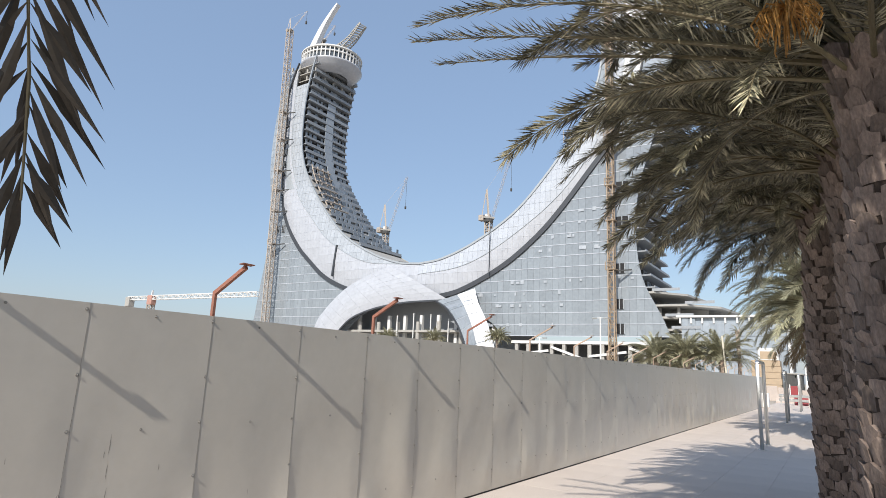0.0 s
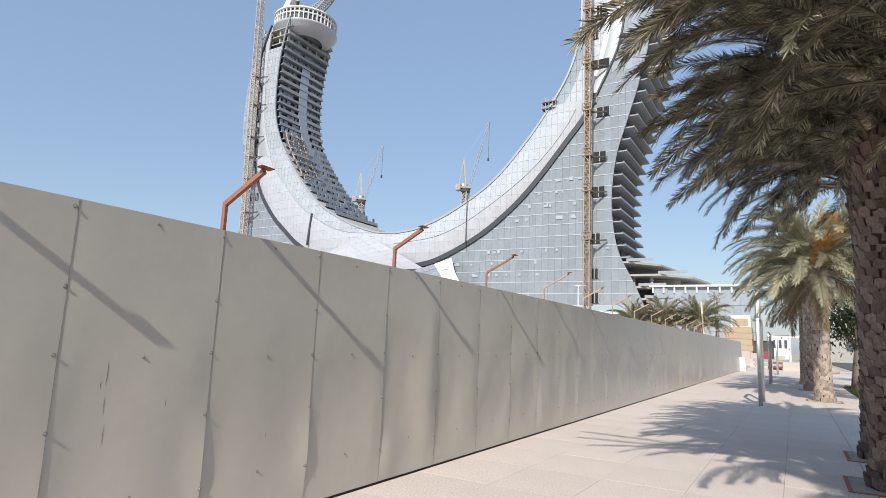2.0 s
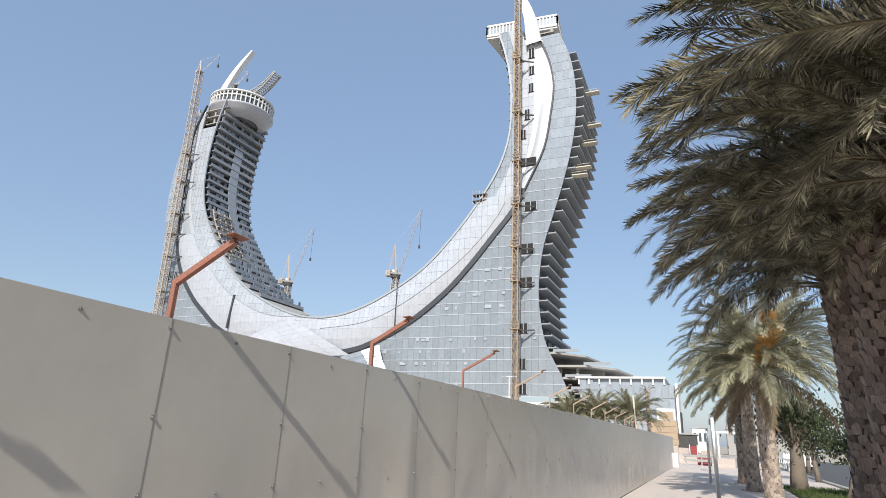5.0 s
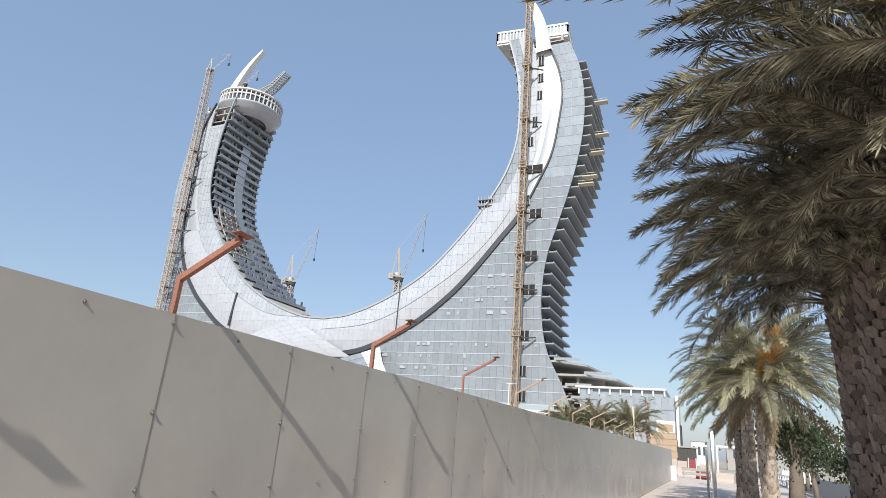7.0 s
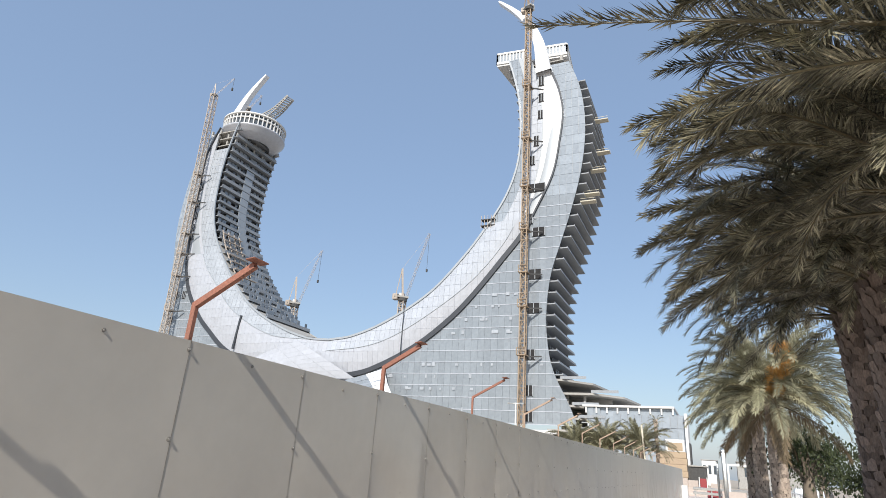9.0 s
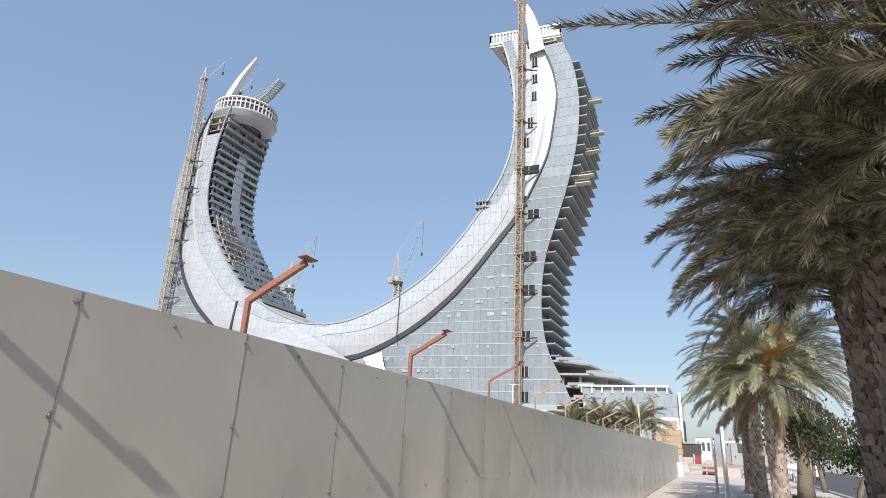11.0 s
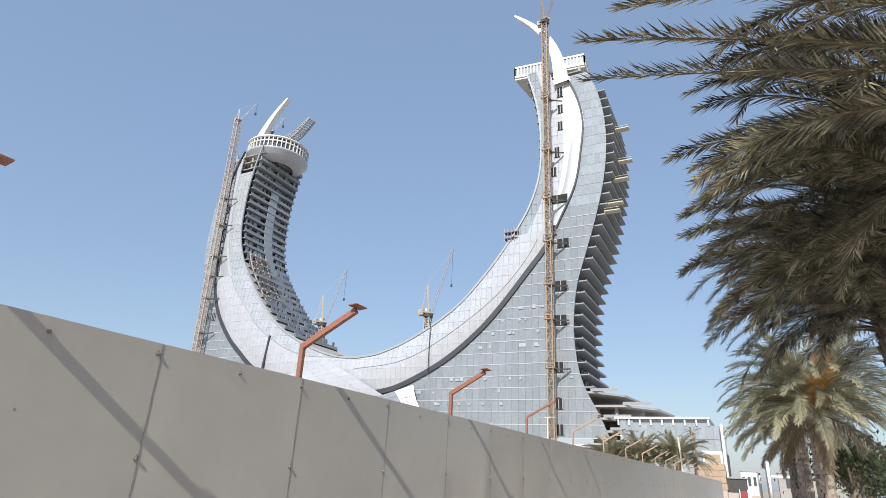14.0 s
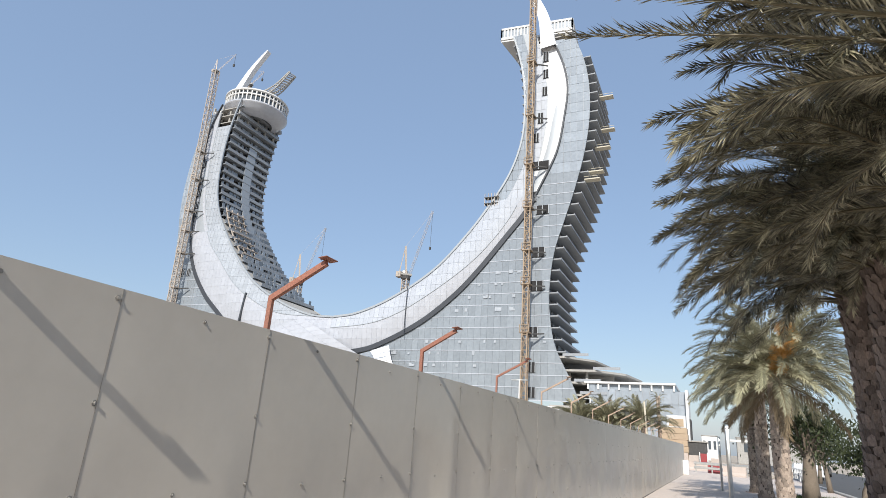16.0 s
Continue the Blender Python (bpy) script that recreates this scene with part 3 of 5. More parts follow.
BAND_OUT_L = by_height([(1, 30.4), (9, 31.0), (22, 32.5), (42, 36.8), (58, 43.5), (70, 52.5), (78, 59.5), (87.6, 71.5), (92.6, 82), (95.6, 96), (97.2, 112), (97.6, 130), (98.2, 150), (95, 161), (90, 172)])
LOW_X_L = by_height([(30.4, 0), (31.0, 9), (32.5, 22), (36.8, 42), (43.5, 58), (52.5, 70), (59.5, 78), (71.5, 87.6), (82, 92.6), (92, 95.0), (96, 95.6)])
CREASE_X_L = by_height([(46.6, 0), (47.0, 12), (49.6, 32.7), (61.8, 56.6), (75.5, 70.4), (88.2, 81.3), (106.8, 89.7)])
FLOORS = [15.3 + STOREY * i for i in range(36)]


def panes(parent, side, inner, outer, z0, z1, y_at, mat, dz, dx, name, label, gap=0.14, thick=0.12):
    """Rows of panes between two edge lines of one tower, each with its own edges, in front of a frame sheet."""
    g = Geo()
    z = z0
    while z < z1 - 0.2:
        top = min(z + dz, z1)
        lo, hi = (inner(z), inner(top)), (outer(z), outer(top))
        first, last = math.floor(min(lo) / dx), math.ceil(max(hi) / dx)
        for i in range(first, last):
            a, b = i * dx + gap / 2, (i + 1) * dx - gap / 2
            q = [(min(max(a, lo[0]), hi[0]), z + gap / 2), (min(max(b, lo[0]), hi[0]), z + gap / 2), (min(max(b, lo[1]), hi[1]), top - gap / 2), (min(max(a, lo[1]), hi[1]), top - gap / 2)]
            if q[1][0] - q[0][0] < 0.05 and q[2][0] - q[3][0] < 0.05:
                continue
            q = [(MID + side * x, y_at(min(max((x - inner(zz)) / max(outer(zz) - inner(zz), 0.1), 0), 1), zz), zz) for x, zz in q]
            if side < 0:
                q = [q[1], q[0], q[3], q[2]]
            back = [(x, y + thick, zz) for x, y, zz in q]
            g.add(q + back, [(0, 1, 2, 3), (0, 4, 5, 1), (1, 5, 6, 2), (2, 6, 7, 3), (3, 7, 4, 0)])
        z = top
    return part(name, g, mat, parent, label, kind="stuff")


def skin(parent, side, inner, outer, z0, z1, y_at, mat, name, label="", nz=60, nu=6):
    g = Geo()
    def at(u, v):
        z = z0 + (z1 - z0) * v
        a, b = inner(z), outer(z)
        k = u if side > 0 else 1 - u
        return (MID + side * (a + (b - a) * k), y_at(k, z), z)
    g.grid(at, nu, nz)
    return part(name, g, mat, parent, label, smooth=True)


def bulge(u, z):
    return FRONT - 0.7 * math.sin(math.pi * min(max(u, 0), 1)) * (0.4 + 0.6 * min(1, max(0, (150 - z) / 90)))


def edge_line(parent, side, fn, z0, z1, y, w, d, mat, name, label="", n=60):
    g = Geo()
    pts = [(MID + side * fn(z0 + (z1 - z0) * i / n), y, z0 + (z1 - z0) * i / n) for i in range(n + 1)]
    for a, b in zip(pts, pts[1:]):
        g.beam(a, b, w, d)
    return part(name, g, mat, parent, label)


def low_band(parent, side, dx=2.3):
    """The saddle of the white band: upright strips between its edges and the crease, cut by level floor lines."""
    low, rim, crease, reach = (LOW_X_R, RIM_X_R, CREASE_X_R, 99) if side > 0 else (LOW_X_L, RIM_X_L, CREASE_X_L, 96)
    rows = [20.0] + [z for z in FLOORS if 26 < z < TOP - 1] + [TOP]
    ends = rim(77.5)
    def roof(x):
        return min(rim(x), TOP) if x < 77.5 else TOP
    def front(x, z, proud=0.0):
        lo, hi = low(x), rim(x) if x < 77.5 else ends
        u = min(max((z - lo) / max(hi - lo, 0.1), 0), 1)
        return (MID + side * x, FRONT - 1.4 * math.sin(math.pi * u) - proud, z)
    plain, paned, frame = Geo(), Geo(), Geo()
    for i in range(int(reach / dx)):
        x0, x1 = i * dx, (i + 1) * dx
        if low(x0) >= TOP:
            break
        for lower, geo, k in ((True, plain, 0.02), (False, paned, 0.035)):
            span = []
            for x in (x0, x1):
                mid = min(max(crease(x), low(x)), roof(x))
                span.append((min(low(x), TOP), mid) if lower else (mid, roof(x)))
            for a, b in zip(rows, rows[1:]):
                (l0, h0), (l1, h1) = [(min(max(a, p), q), max(min(b, q), p)) for p, q in span]
                if h0 - l0 < 0.08 and h1 - l1 < 0.08:
                    continue
                h0, h1 = max(h0, l0), max(h1, l1)
                q = [(x0, l0), (x1, l1), (x1, h1), (x0, h0)]
                kz = min(k, 0.3 * (h0 - l0), 0.3 * (h1 - l1)) if min(h0 - l0, h1 - l1) > 0 else 0.0
                inner = [(x0 + k, l0 + kz), (x1 - k, l1 + kz), (x1 - k, h1 - kz), (x0 + k, h0 - kz)]
                if side < 0:
                    q, inner = q[::-1], inner[::-1]
                frame.add([front(x, z) for x, z in q], [(0, 1, 2, 3)])
                geo.add([front(x, z, 0.15) for x, z in inner] + [front(x, z, -0.1) for x, z in inner], [(0, 1, 2, 3), (0, 4, 5, 1), (1, 5, 6, 2), (2, 6, 7, 3), (3, 7, 4, 0)])
    part("saddle_frame", frame, M["joint_grey"], parent)
    part("smooth_panel", plain, M["panel_dimmed"], parent, "close-jointed white cladding", kind="stuff")
    part("saddle_panel", paned, M["panel" if side > 0 else "panel_rim"], parent, "glossy white glazed panels", kind="stuff")
    # the wide dark saddle edge paints the shadow below it
    for fn, w, mat, name, y in ((low, 1.9, M["trim_and_shade"], "saddle_edge", 0.2), (rim, 0.8, M["mullion"], "saddle_rim", -0.3), (crease, 0.22, M["mullion"], "saddle_crease", 0)):
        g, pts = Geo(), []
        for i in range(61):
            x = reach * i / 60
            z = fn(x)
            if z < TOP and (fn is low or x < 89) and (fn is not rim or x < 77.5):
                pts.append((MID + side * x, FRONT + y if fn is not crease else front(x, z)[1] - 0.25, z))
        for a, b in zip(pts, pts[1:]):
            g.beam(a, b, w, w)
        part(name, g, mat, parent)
    # roof of the saddle
    g = Geo().grid(lambda u, v: (MID + side * 77 * (u if side > 0 else 1 - u), FRONT + (BACK - FRONT) * v, rim(77 * (u if side > 0 else 1 - u)) - 0.3), 40, 3)
    part("saddle_roof", g, M["concrete"], parent)


def tower(side, label):
    """One of the two arms, from the middle of the arch to its crown."""
    ob = thing("crescent_tower", label, "tower", group="twin crescent towers")
    OUTER = OUTER_R if side > 0 else OUTER_L
    BAND_OUT = BAND_OUT_R if side > 0 else BAND_OUT_L
    RIM, band_in = (RIM_R, BAND_IN_R) if side > 0 else (RIM_L, BAND_IN_L)
    # core walls behind the skins: inner and outer side, back
    def side_wall(fn, z0, z1, name, mat, y0, y1, inset, nz=50):
        g = Geo()
        g.grid(lambda u, v: (MID + side * (fn(z0 + (z1 - z0) * v) + inset), y0 + (y1 - y0) * u, z0 + (z1 - z0) * v), 4, nz)
        return part(name, g, mat, ob)
    # wall colour holds the shade behind the balconies
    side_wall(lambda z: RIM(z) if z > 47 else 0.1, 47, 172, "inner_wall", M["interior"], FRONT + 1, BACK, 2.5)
    side_wall(OUTER, -2, 164, "outer_wall", M["parapet"], FRONT + 1, BACK, -3.0)
    skin(ob, side, lambda z: RIM(z) if z > 47.2 else 0.1, OUTER, 33, 164, lambda u, z: BACK, M["concrete"], "back_wall")
    # outer glass field
    field_in = lambda z: BAND_OUT(z) if z > 31.5 else 50.4 * math.sqrt(max(0.0, 1 - (z / 32.4) ** 2)) - 2.5
    skin(ob, side, field_in, OUTER, 15.3, 163, lambda u, z: FRONT + 0.3, M["mullion"], "glass_frame")
    panes(ob, side, field_in, OUTER, 15.3, 101.3, lambda u, z: FRONT, M["glass"], STOREY, 2.6, "curtain_glass", "dusty blue-grey curtain wall glass", 0.05)
    panes(ob, side, field_in, OUTER, 101.3, 163, lambda u, z: FRONT, M["glass_pale"], STOREY, 2.6, "upper_glass", "pale curtain wall glass of the upper floors", 0.1)
    for z in FLOORS:
        if z < 101:
            g = Geo().box((min(MID + side * field_in(z), MID + side * OUTER(z)), FRONT - 0.12, z - 0.13), (max(MID + side * field_in(z), MID + side * OUTER(z)), FRONT + 0.1, z + 0.13))
            part("floor_band", g, M["panel"], ob)
    # white band: a panelled saddle low down, smooth cladding high up
    low_band(ob, side)
    skin(ob, side, band_in, BAND_OUT, TOP, 163, lambda u, z: bulge(u, z) + 0.35, M["mullion"], "band_frame")
    # bright copy on one tower, dimmed copy on the less lit one
    panes(ob, side, band_in, BAND_OUT, TOP, 163, bulge, M["panel_smooth" if side > 0 else "panel_dimmed"], STOREY, 20, "smooth_band", "smooth white cladding band, its lighting put into the colour", 0.03)
    # dark strip paints the shadow beside the white band
    edge_line(ob, side, BAND_OUT, TOP, 168, FRONT - 0.5, 0.9, 0.6, M["trim_and_shade"], "band_edge", "dark strip painted as the shadow under the white band")
    # strip along the inner edge: pale glass at the rim, panels beside the band
    crown_z = 170 if side > 0 else 154
    half = (lambda z: RIM(z) + 0.42 * (band_in(z) - RIM(z))) if side > 0 else band_in
    skin(ob, side, RIM, band_in, TOP, crown_z, lambda u, z: FRONT + 0.4, M["mullion"], "rim_frame")
    if side > 0:
        panes(ob, side, half, band_in, TOP, crown_z - 8, lambda u, z: FRONT + 0.05, M["panel"], STOREY, 2.3, "rim_panel", "", 0.1)
        panes(ob, side, RIM, half, TOP, crown_z, lambda u, z: FRONT + 0.05, M["glass_pale"], STOREY, 2.3, "rim_glass", "narrow strip of pale glass along the inner edge", 0.1)
    else:
        panes(ob, side, RIM, band_in, TOP, crown_z, lambda u, z: FRONT + 0.05, M["panel_rim"], STOREY, 2.3, "rim_glass", "narrow strip of pale glass along the inner edge", 0.1)
    edge_line(ob, side, RIM, TOP, 170, FRONT - 0.2, 0.7, 0.7, M["mullion"], "rim_edge")
    edge_line(ob, side, band_in, TOP, 162, FRONT + 0.05, 0.3, 0.4, M["mullion"], "band_joint")
    # storeys on the two sides: slab, parapet, window wall
    for name, fn, z0, z1, sgn, deep in (("inner_slab", RIM, 58 if side < 0 else 51, 168, -1, 1.5), ("outer_slab", OUTER, 30, 157, 1, 2.9)):
        if side < 0 and sgn > 0:
            continue
        for z in FLOORS:
            if not z0 < z < z1:
                continue
            e = fn(z)
            x_out, x_in = MID + side * (e + sgn * deep), MID + side * (e - sgn * 2.6)
            g = Geo()
            g.box((min(x_out, x_in), FRONT + 1.2, z - 0.35), (max(x_out, x_in), BACK, z + 0.1))
            part(name, g, M["parapet"], ob)
            rnd = random.Random(int(z * 10) + side)
            if (side < 0) == (sgn < 0):
                wall, bays = Geo(), Geo()
                xp = x_out - side * sgn * 0.25
                x = MID + side * (e - sgn * (0.4 if sgn < 0 else 2.2))
                for i in range(11):
                    y = FRONT + 2.4 + i * 2.9
                    if rnd.random() < 0.85:
                        bays.box((x - 0.1, y, z + 0.1), (x + 0.1, y + rnd.uniform(1.4, 2.8), z + 3.6))
                cuts = sorted(rnd.sample(range(1, 12), 2))
                for a, b in zip([0] + cuts, cuts + [12]):
                    wall.box((xp - 0.08, FRONT + 1.4 + a * 2.7, z + 0.1), (xp + 0.08, FRONT + 1.4 + b * 2.7 - 0.15, z + (rnd.choice((1.2, 1.35, 1.4, 0.9)) if sgn < 0 else 0.55)))
                part("window_wall", bays, M["glass_bay"], ob, kind="stuff")
                part("parapet", wall, M["parapet"], ob, kind="stuff")
    return ob


def drum(ob, side):
    """The round crown: sloped bowl, ring of tall windows, rim and ribs."""
    cx, cy, r, z = MID + side * 84.4, 220.0, 17.2, 168.4
    def ring(rows, name, mat, label="", n=56, smooth=True):
        g = Geo()
        g.grid(lambda u, v: (cx + rows[round(v * (len(rows) - 1))][0] * math.cos(2 * math.pi * u), cy + rows[round(v * (len(rows) - 1))][0] * math.sin(2 * math.pi * u), rows[round(v * (len(rows) - 1))][1]), n, len(rows) - 1)
        return part(name, g, mat, ob, label, smooth)
    # dimmed cladding paints the shade under the bowl
    ring([(10.0, z - 4.8), (13.5, z - 3.9), (16.2, z - 2.0), (17.4, z), (17.9, z + 0.4), (17.9, z + 1.1), (17.0, z + 1.3)], "bowl", M["panel_dimmed"], "smooth white underside, dimmed in colour for its shade")
    ring([(r - 0.7, z + 1.0), (r - 0.7, z + 7.5)], "ring_glass", M["glass_dark"], "band of dark windows", smooth=False)
    ring([(r - 0.8, z + 4.9), (r + 0.1, z + 4.9), (r + 0.1, z + 5.5), (r - 0.8, z + 5.5)], "ring_rail", M["white"])
    ring([(r - 0.8, z + 7.4), (r + 0.5, z + 7.4), (r + 0.5, z + 8.3), (r - 0.8, z + 8.3)], "ring_top", M["white"])
    ring([(r - 0.8, z + 8.0), (0.1, z + 8.2)], "roof", M["concrete"], smooth=False)
    for i in range(44):
        a = 2 * math.pi * i / 44
        g = Geo().box((r - 0.75, -0.28, z + 1.0), (r + 0.15, 0.28, z + 7.6), m=Matrix.Translation((cx, cy, 0)) @ Matrix.Rotation(a, 4, "Z"))
        part("rib", g, M["white"], ob)


def open_top(ob, side):
    """Bare floors, columns and the core under the crown."""
    RIM = RIM_R if side > 0 else RIM_L
    for k, zz in enumerate((157.5, 161.8, 166.0)):
        e0, e1 = RIM(min(zz, 170)) + 0.5, OUTER_R(min(zz, 162)) - 3
        g = Geo().box((min(MID + side * e0, MID + side * e1), FRONT + 1.5, zz - 0.5), (max(MID + side * e0, MID + side * e1), BACK - 2, zz))
        part("open_floor", g, M["concrete"], ob)
    for i in range(4):
        for j in range(5):
            x = MID + side * (RIM(166) + 2 + i * 6.5)
            y = FRONT + 3 + j * 7
            part("column", Geo().box((x - 0.5, y - 0.5, 157), (x + 0.5, y + 0.5, 169)), M["concrete"], ob)
    g = Geo().box((min(MID + side * (RIM(166) + 6), MID + side * 99), FRONT + 10, 146), (max(MID + side * (RIM(166) + 6), MID + side * 99), BACK - 6, 167))
    part("core", g, M["interior"], ob)


def parapet_crown(ob, side):
    """The crown that is still a straight slatted parapet round three sides."""
    x0, x1, y0, y1, z = -74.6, -43.2, 208.4, 211.5, 173.6
    corners = [(x0 + 4, 236, z), (x0, y0, z), (x1, y1, z), (x1 - 2, 236, z)]
    for a, b in zip(corners, corners[1:]):
        a, b = Vector(a), Vector(b)
        d = b - a
        n = round(d.length / 1.5)
        # the front is open in the middle, where the horn rises
        for s0, s1 in ((0, 0.42), (0.71, 1)) if abs(d.x) > 20 else ((0, 1),):
            p, q = a + d * s0, a + d * s1
            for h, w in ((0.5, 1.2), (5.6, 0.9)):
                part("parapet_rail", Geo().beam(p + Vector((0, 0, h)), q + Vector((0, 0, h)), 0.9, w), M["white"], ob)
            part("parapet_glass", Geo().beam(p + Vector((0, 0.12, 3.0)), q + Vector((0, 0.12, 3.0)), 0.2, 5.0), M["glass_pale"], ob)
        for i in range(n + 1):
            p = a + d * (i / n)
            if abs(d.x) > 20 and 0.43 < i / n < 0.7:
                continue
            part("parapet_post", Geo().box((p.x - 0.3, p.y - 0.35, z), (p.x + 0.3, p.y + 0.35, z + 5.8)), M["white"], ob)
    part("crown_floor", Geo().add([(x, y, zz) for zz in (z - 1.0, z) for x, y, _ in corners], [(3, 2, 1, 0), (4, 5, 6, 7), (0, 1, 5, 4), (1, 2, 6, 5), (2, 3, 7, 6), (3, 0, 4, 7)]), M["white"], ob)


def horn(ob, side, pts, y0, y1, w0, name, mat, lattice=False):
    """A blade that carries the white band on above the crown to a point."""
    line = curve([(x, 0, z) for x, z in pts])
    g, n = Geo(), 24
    def at(t, s, k):
        p, d = line(t), (line(t + 0.01) - line(t - 0.01)).normalized()
        out = Vector((-d.z, 0, d.x)) * (w0 * (1 - 0.88 * t) * s)
        q = p + out
        return (MID + side * q.x, y0 + (y1 - y0) * k + 2.0 * t, q.z)
    if not lattice:
        g.grid(lambda u, v: at(v, 0.5 - u, 0), 2, n)
        g.grid(lambda u, v: at(v, u - 0.5, 1), 2, n)
        g.grid(lambda u, v: at(v, 0.5, u), 1, n)
        g.grid(lambda u, v: at(v, -0.5, 1 - u), 1, n)
    else:
        for i in range(n):
            t, t2 = i / n, (i + 1) / n
            for s in (-0.5, 0.5):
                for k in (0, 1):
                    g.beam(at(t, s, k), at(t2, s, k), 0.5)
                g.beam(at(t, s, 0), at(t2, s, 1), 0.35)
            g.beam(at(t, -0.5, 0), at(t2, 0.5, 0), 0.35)
            g.beam(at(t, -0.5, 1), at(t2, 0.5, 1), 0.35)
    part(name, g, mat, ob)


arms = {}
for side, label in ((-1, "unfinished crescent tower with pale glass skin and balconied inner side"), (1, "unfinished crescent tower with white band and stacked balcony slabs")):
    ob = arms[side] = tower(side, label)
    (drum if side < 0 else parapet_crown)(ob, side)
    open_top(ob, side)
    if side > 0:
        horn(ob, side, [(92.6, 159), (91.6, 167), (90.2, 175), (87, 184), (82.6, 191.5), (77.0, 198.5), (70.6, 205)], FRONT - 2.4, FRONT + 0.6, 6.4, "horn", M["panel_smooth"])
    else:
        horn(ob, side, [(103.5, 167), (99.7, 180), (91, 197.5), (80.5, 210.5)], 214, 217, 8.0, "horn", M["panel_smooth"])
        horn(ob, side, [(84, 175.5), (76, 177), (66.5, 181.5), (58.5, 189.5)], 212, 217, 5.5, "back_horn", M["concrete"], True)
        part("core_wall", Geo().box((MID - 99.5, FRONT + 0.8, 154), (MID - 93.5, FRONT + 1.4, 165)), M["white"], ob)
        # upright movement joint in the saddle
        part("movement_joint", Geo().beam((-194.8, FRONT - 1.7, 43), (-193.2, FRONT - 1.7, 58.5), 0.8), M["trim_and_shade"], ob)
        # pale boarded bays in the middle of the balconied side
        for z in FLOORS:
            if 94 < z < 147:
                x = MID - RIM_L(z) + 1.3
                part("boarded_bay", Geo().box((x - 0.15, FRONT + 15.5, z + 0.1), (x + 0.15, FRONT + 21.5, z + 3.7)), M["mullion"], ob)

# entrance: the white sheet sweeps down into a foot on one side, a narrow leg stands on the other, open underneath
canopy = thing("entrance_canopy", "white panelled entrance foot and leg with raw concrete columns inside", "canopy")


def ribbon(outer, inner, swell=0.0):
    """A surface between two edge lines, swollen towards the street."""
    o, i = curve(outer), curve(inner)
    def at(u, v, proud=0.0):
        p = o(u).lerp(i(u), v)
        return p - Vector((0, swell * math.sin(math.pi * v) + proud, 0))
    return at


def panelled(at, nu, nv, mat, name, label, gap=0.02, thick=0.18):
    frame, cells = Geo().grid(lambda u, v: at(v, u), nv * 2, nu * 2), Geo()
    for i in range(nu):
        for j in range(nv):
            q = [((i + a) / nu, (j + b) / nv) for a, b in ((gap, gap), (gap, 1 - gap), (1 - gap, 1 - gap), (1 - gap, gap))]
            cells.add([at(u, v, thick) for u, v in q] + [at(u, v, -0.05) for u, v in q], [(0, 1, 2, 3), (0, 4, 5, 1), (1, 5, 6, 2), (2, 6, 7, 3), (3, 7, 4, 0)])
    part("canopy_frame", frame, M["joint_grey"], canopy)
    part(name, cells, mat, canopy, label, kind="stuff")


foot = ribbon([(-157.4, 200.4, 45.8), (-171.6, 199.6, 41.6), (-184.5, 199.0, 35.3), (-194.9, 198.4, 26.2), (-200.1, 198.0, 18.7), (-206.1, 197.8, -1.3)],
              [(-126.0, 200.8, 29.6), (-151.8, 199.9, 28.7), (-172.2, 199.2, 24.6), (-183.2, 198.8, 18.3), (-191.5, 198.6, 6.2), (-193.6, 198.6, -1.4)], 0.8)
leg = ribbon([(-113.5, 200.8, 34.0), (-109.3, 196, 28.2), (-104.8, 194, 21.8), (-102, 193, 16.7), (-97.5, 192, 5), (-96, 192, -1.2)],
             [(-122, 200.8, 31.6), (-115.6, 195.5, 27), (-110.8, 193, 20.5), (-108, 192, 15), (-104.4, 191, 4), (-103.5, 191, -1.2)], 0.4)
side_glass = ribbon([(-122, 200.7, 31.6), (-115.6, 195.6, 27), (-110.8, 193.1, 20.5), (-108, 192.1, 15), (-104.4, 191.1, 4), (-103.5, 191.1, -1.2)],
                    [(-131, 199, 29.0), (-121, 192.5, 24.6), (-114, 190, 17.5), (-110, 189, 10), (-107, 188.5, 3), (-106, 188.5, -1.2)])
panelled(foot, 13, 9, M["panel_dimmed"], "foot_panel", "close-jointed white cladding of the foot", 0.007, 0.1)
panelled(leg, 9, 3, M["panel_smooth"], "leg_panel", "smooth white leg cladding")
panelled(side_glass, 9, 3, M["glass"], "side_glass", "grey glazed strip beside the leg", 0.04)
lip = Geo()
for i in range(40):
    lip.beam(foot(i / 40, 1.0), foot((i + 1) / 40, 1.0), 0.7, 0.7)
    lip.beam(side_glass(i / 40, 1.0), side_glass((i + 1) / 40, 1.0), 0.6, 0.6)
part("canopy_lip", lip, M["trim_and_shade"], canopy)
for i in range(7):
    x = MID - 33 + 11 * i
    part("column", Geo().tube([(x, 204, -1), (x, 204, 21)], 0.9, 12), M["concrete"], canopy)
for z in (9.0, 17.0):
    part("gallery", Geo().box((MID - 40, 203, z - 0.5), (MID + 37, 214, z + 0.4)), M["concrete"], canopy)
part("back_wall", Geo().box((MID - 50, 214, -1), (MID + 50, 215, 31)), M["parapet"], canopy)
for i in range(9):
    x = MID - 36 + 9 * i
    part("inner_column", Geo().box((x - 0.7, 206, -1), (x + 0.7, 207.4, 24)), M["white"], canopy)
for i in range(4):
    x = MID - 10 + 9 * i
    part("glazing_bar", Geo().beam((x, 202, -1), (x, 202, 24.5 * math.sqrt(max(0.02, 1 - ((x - MID) / 38.5) ** 2))), 0.35), M["white"], canopy)

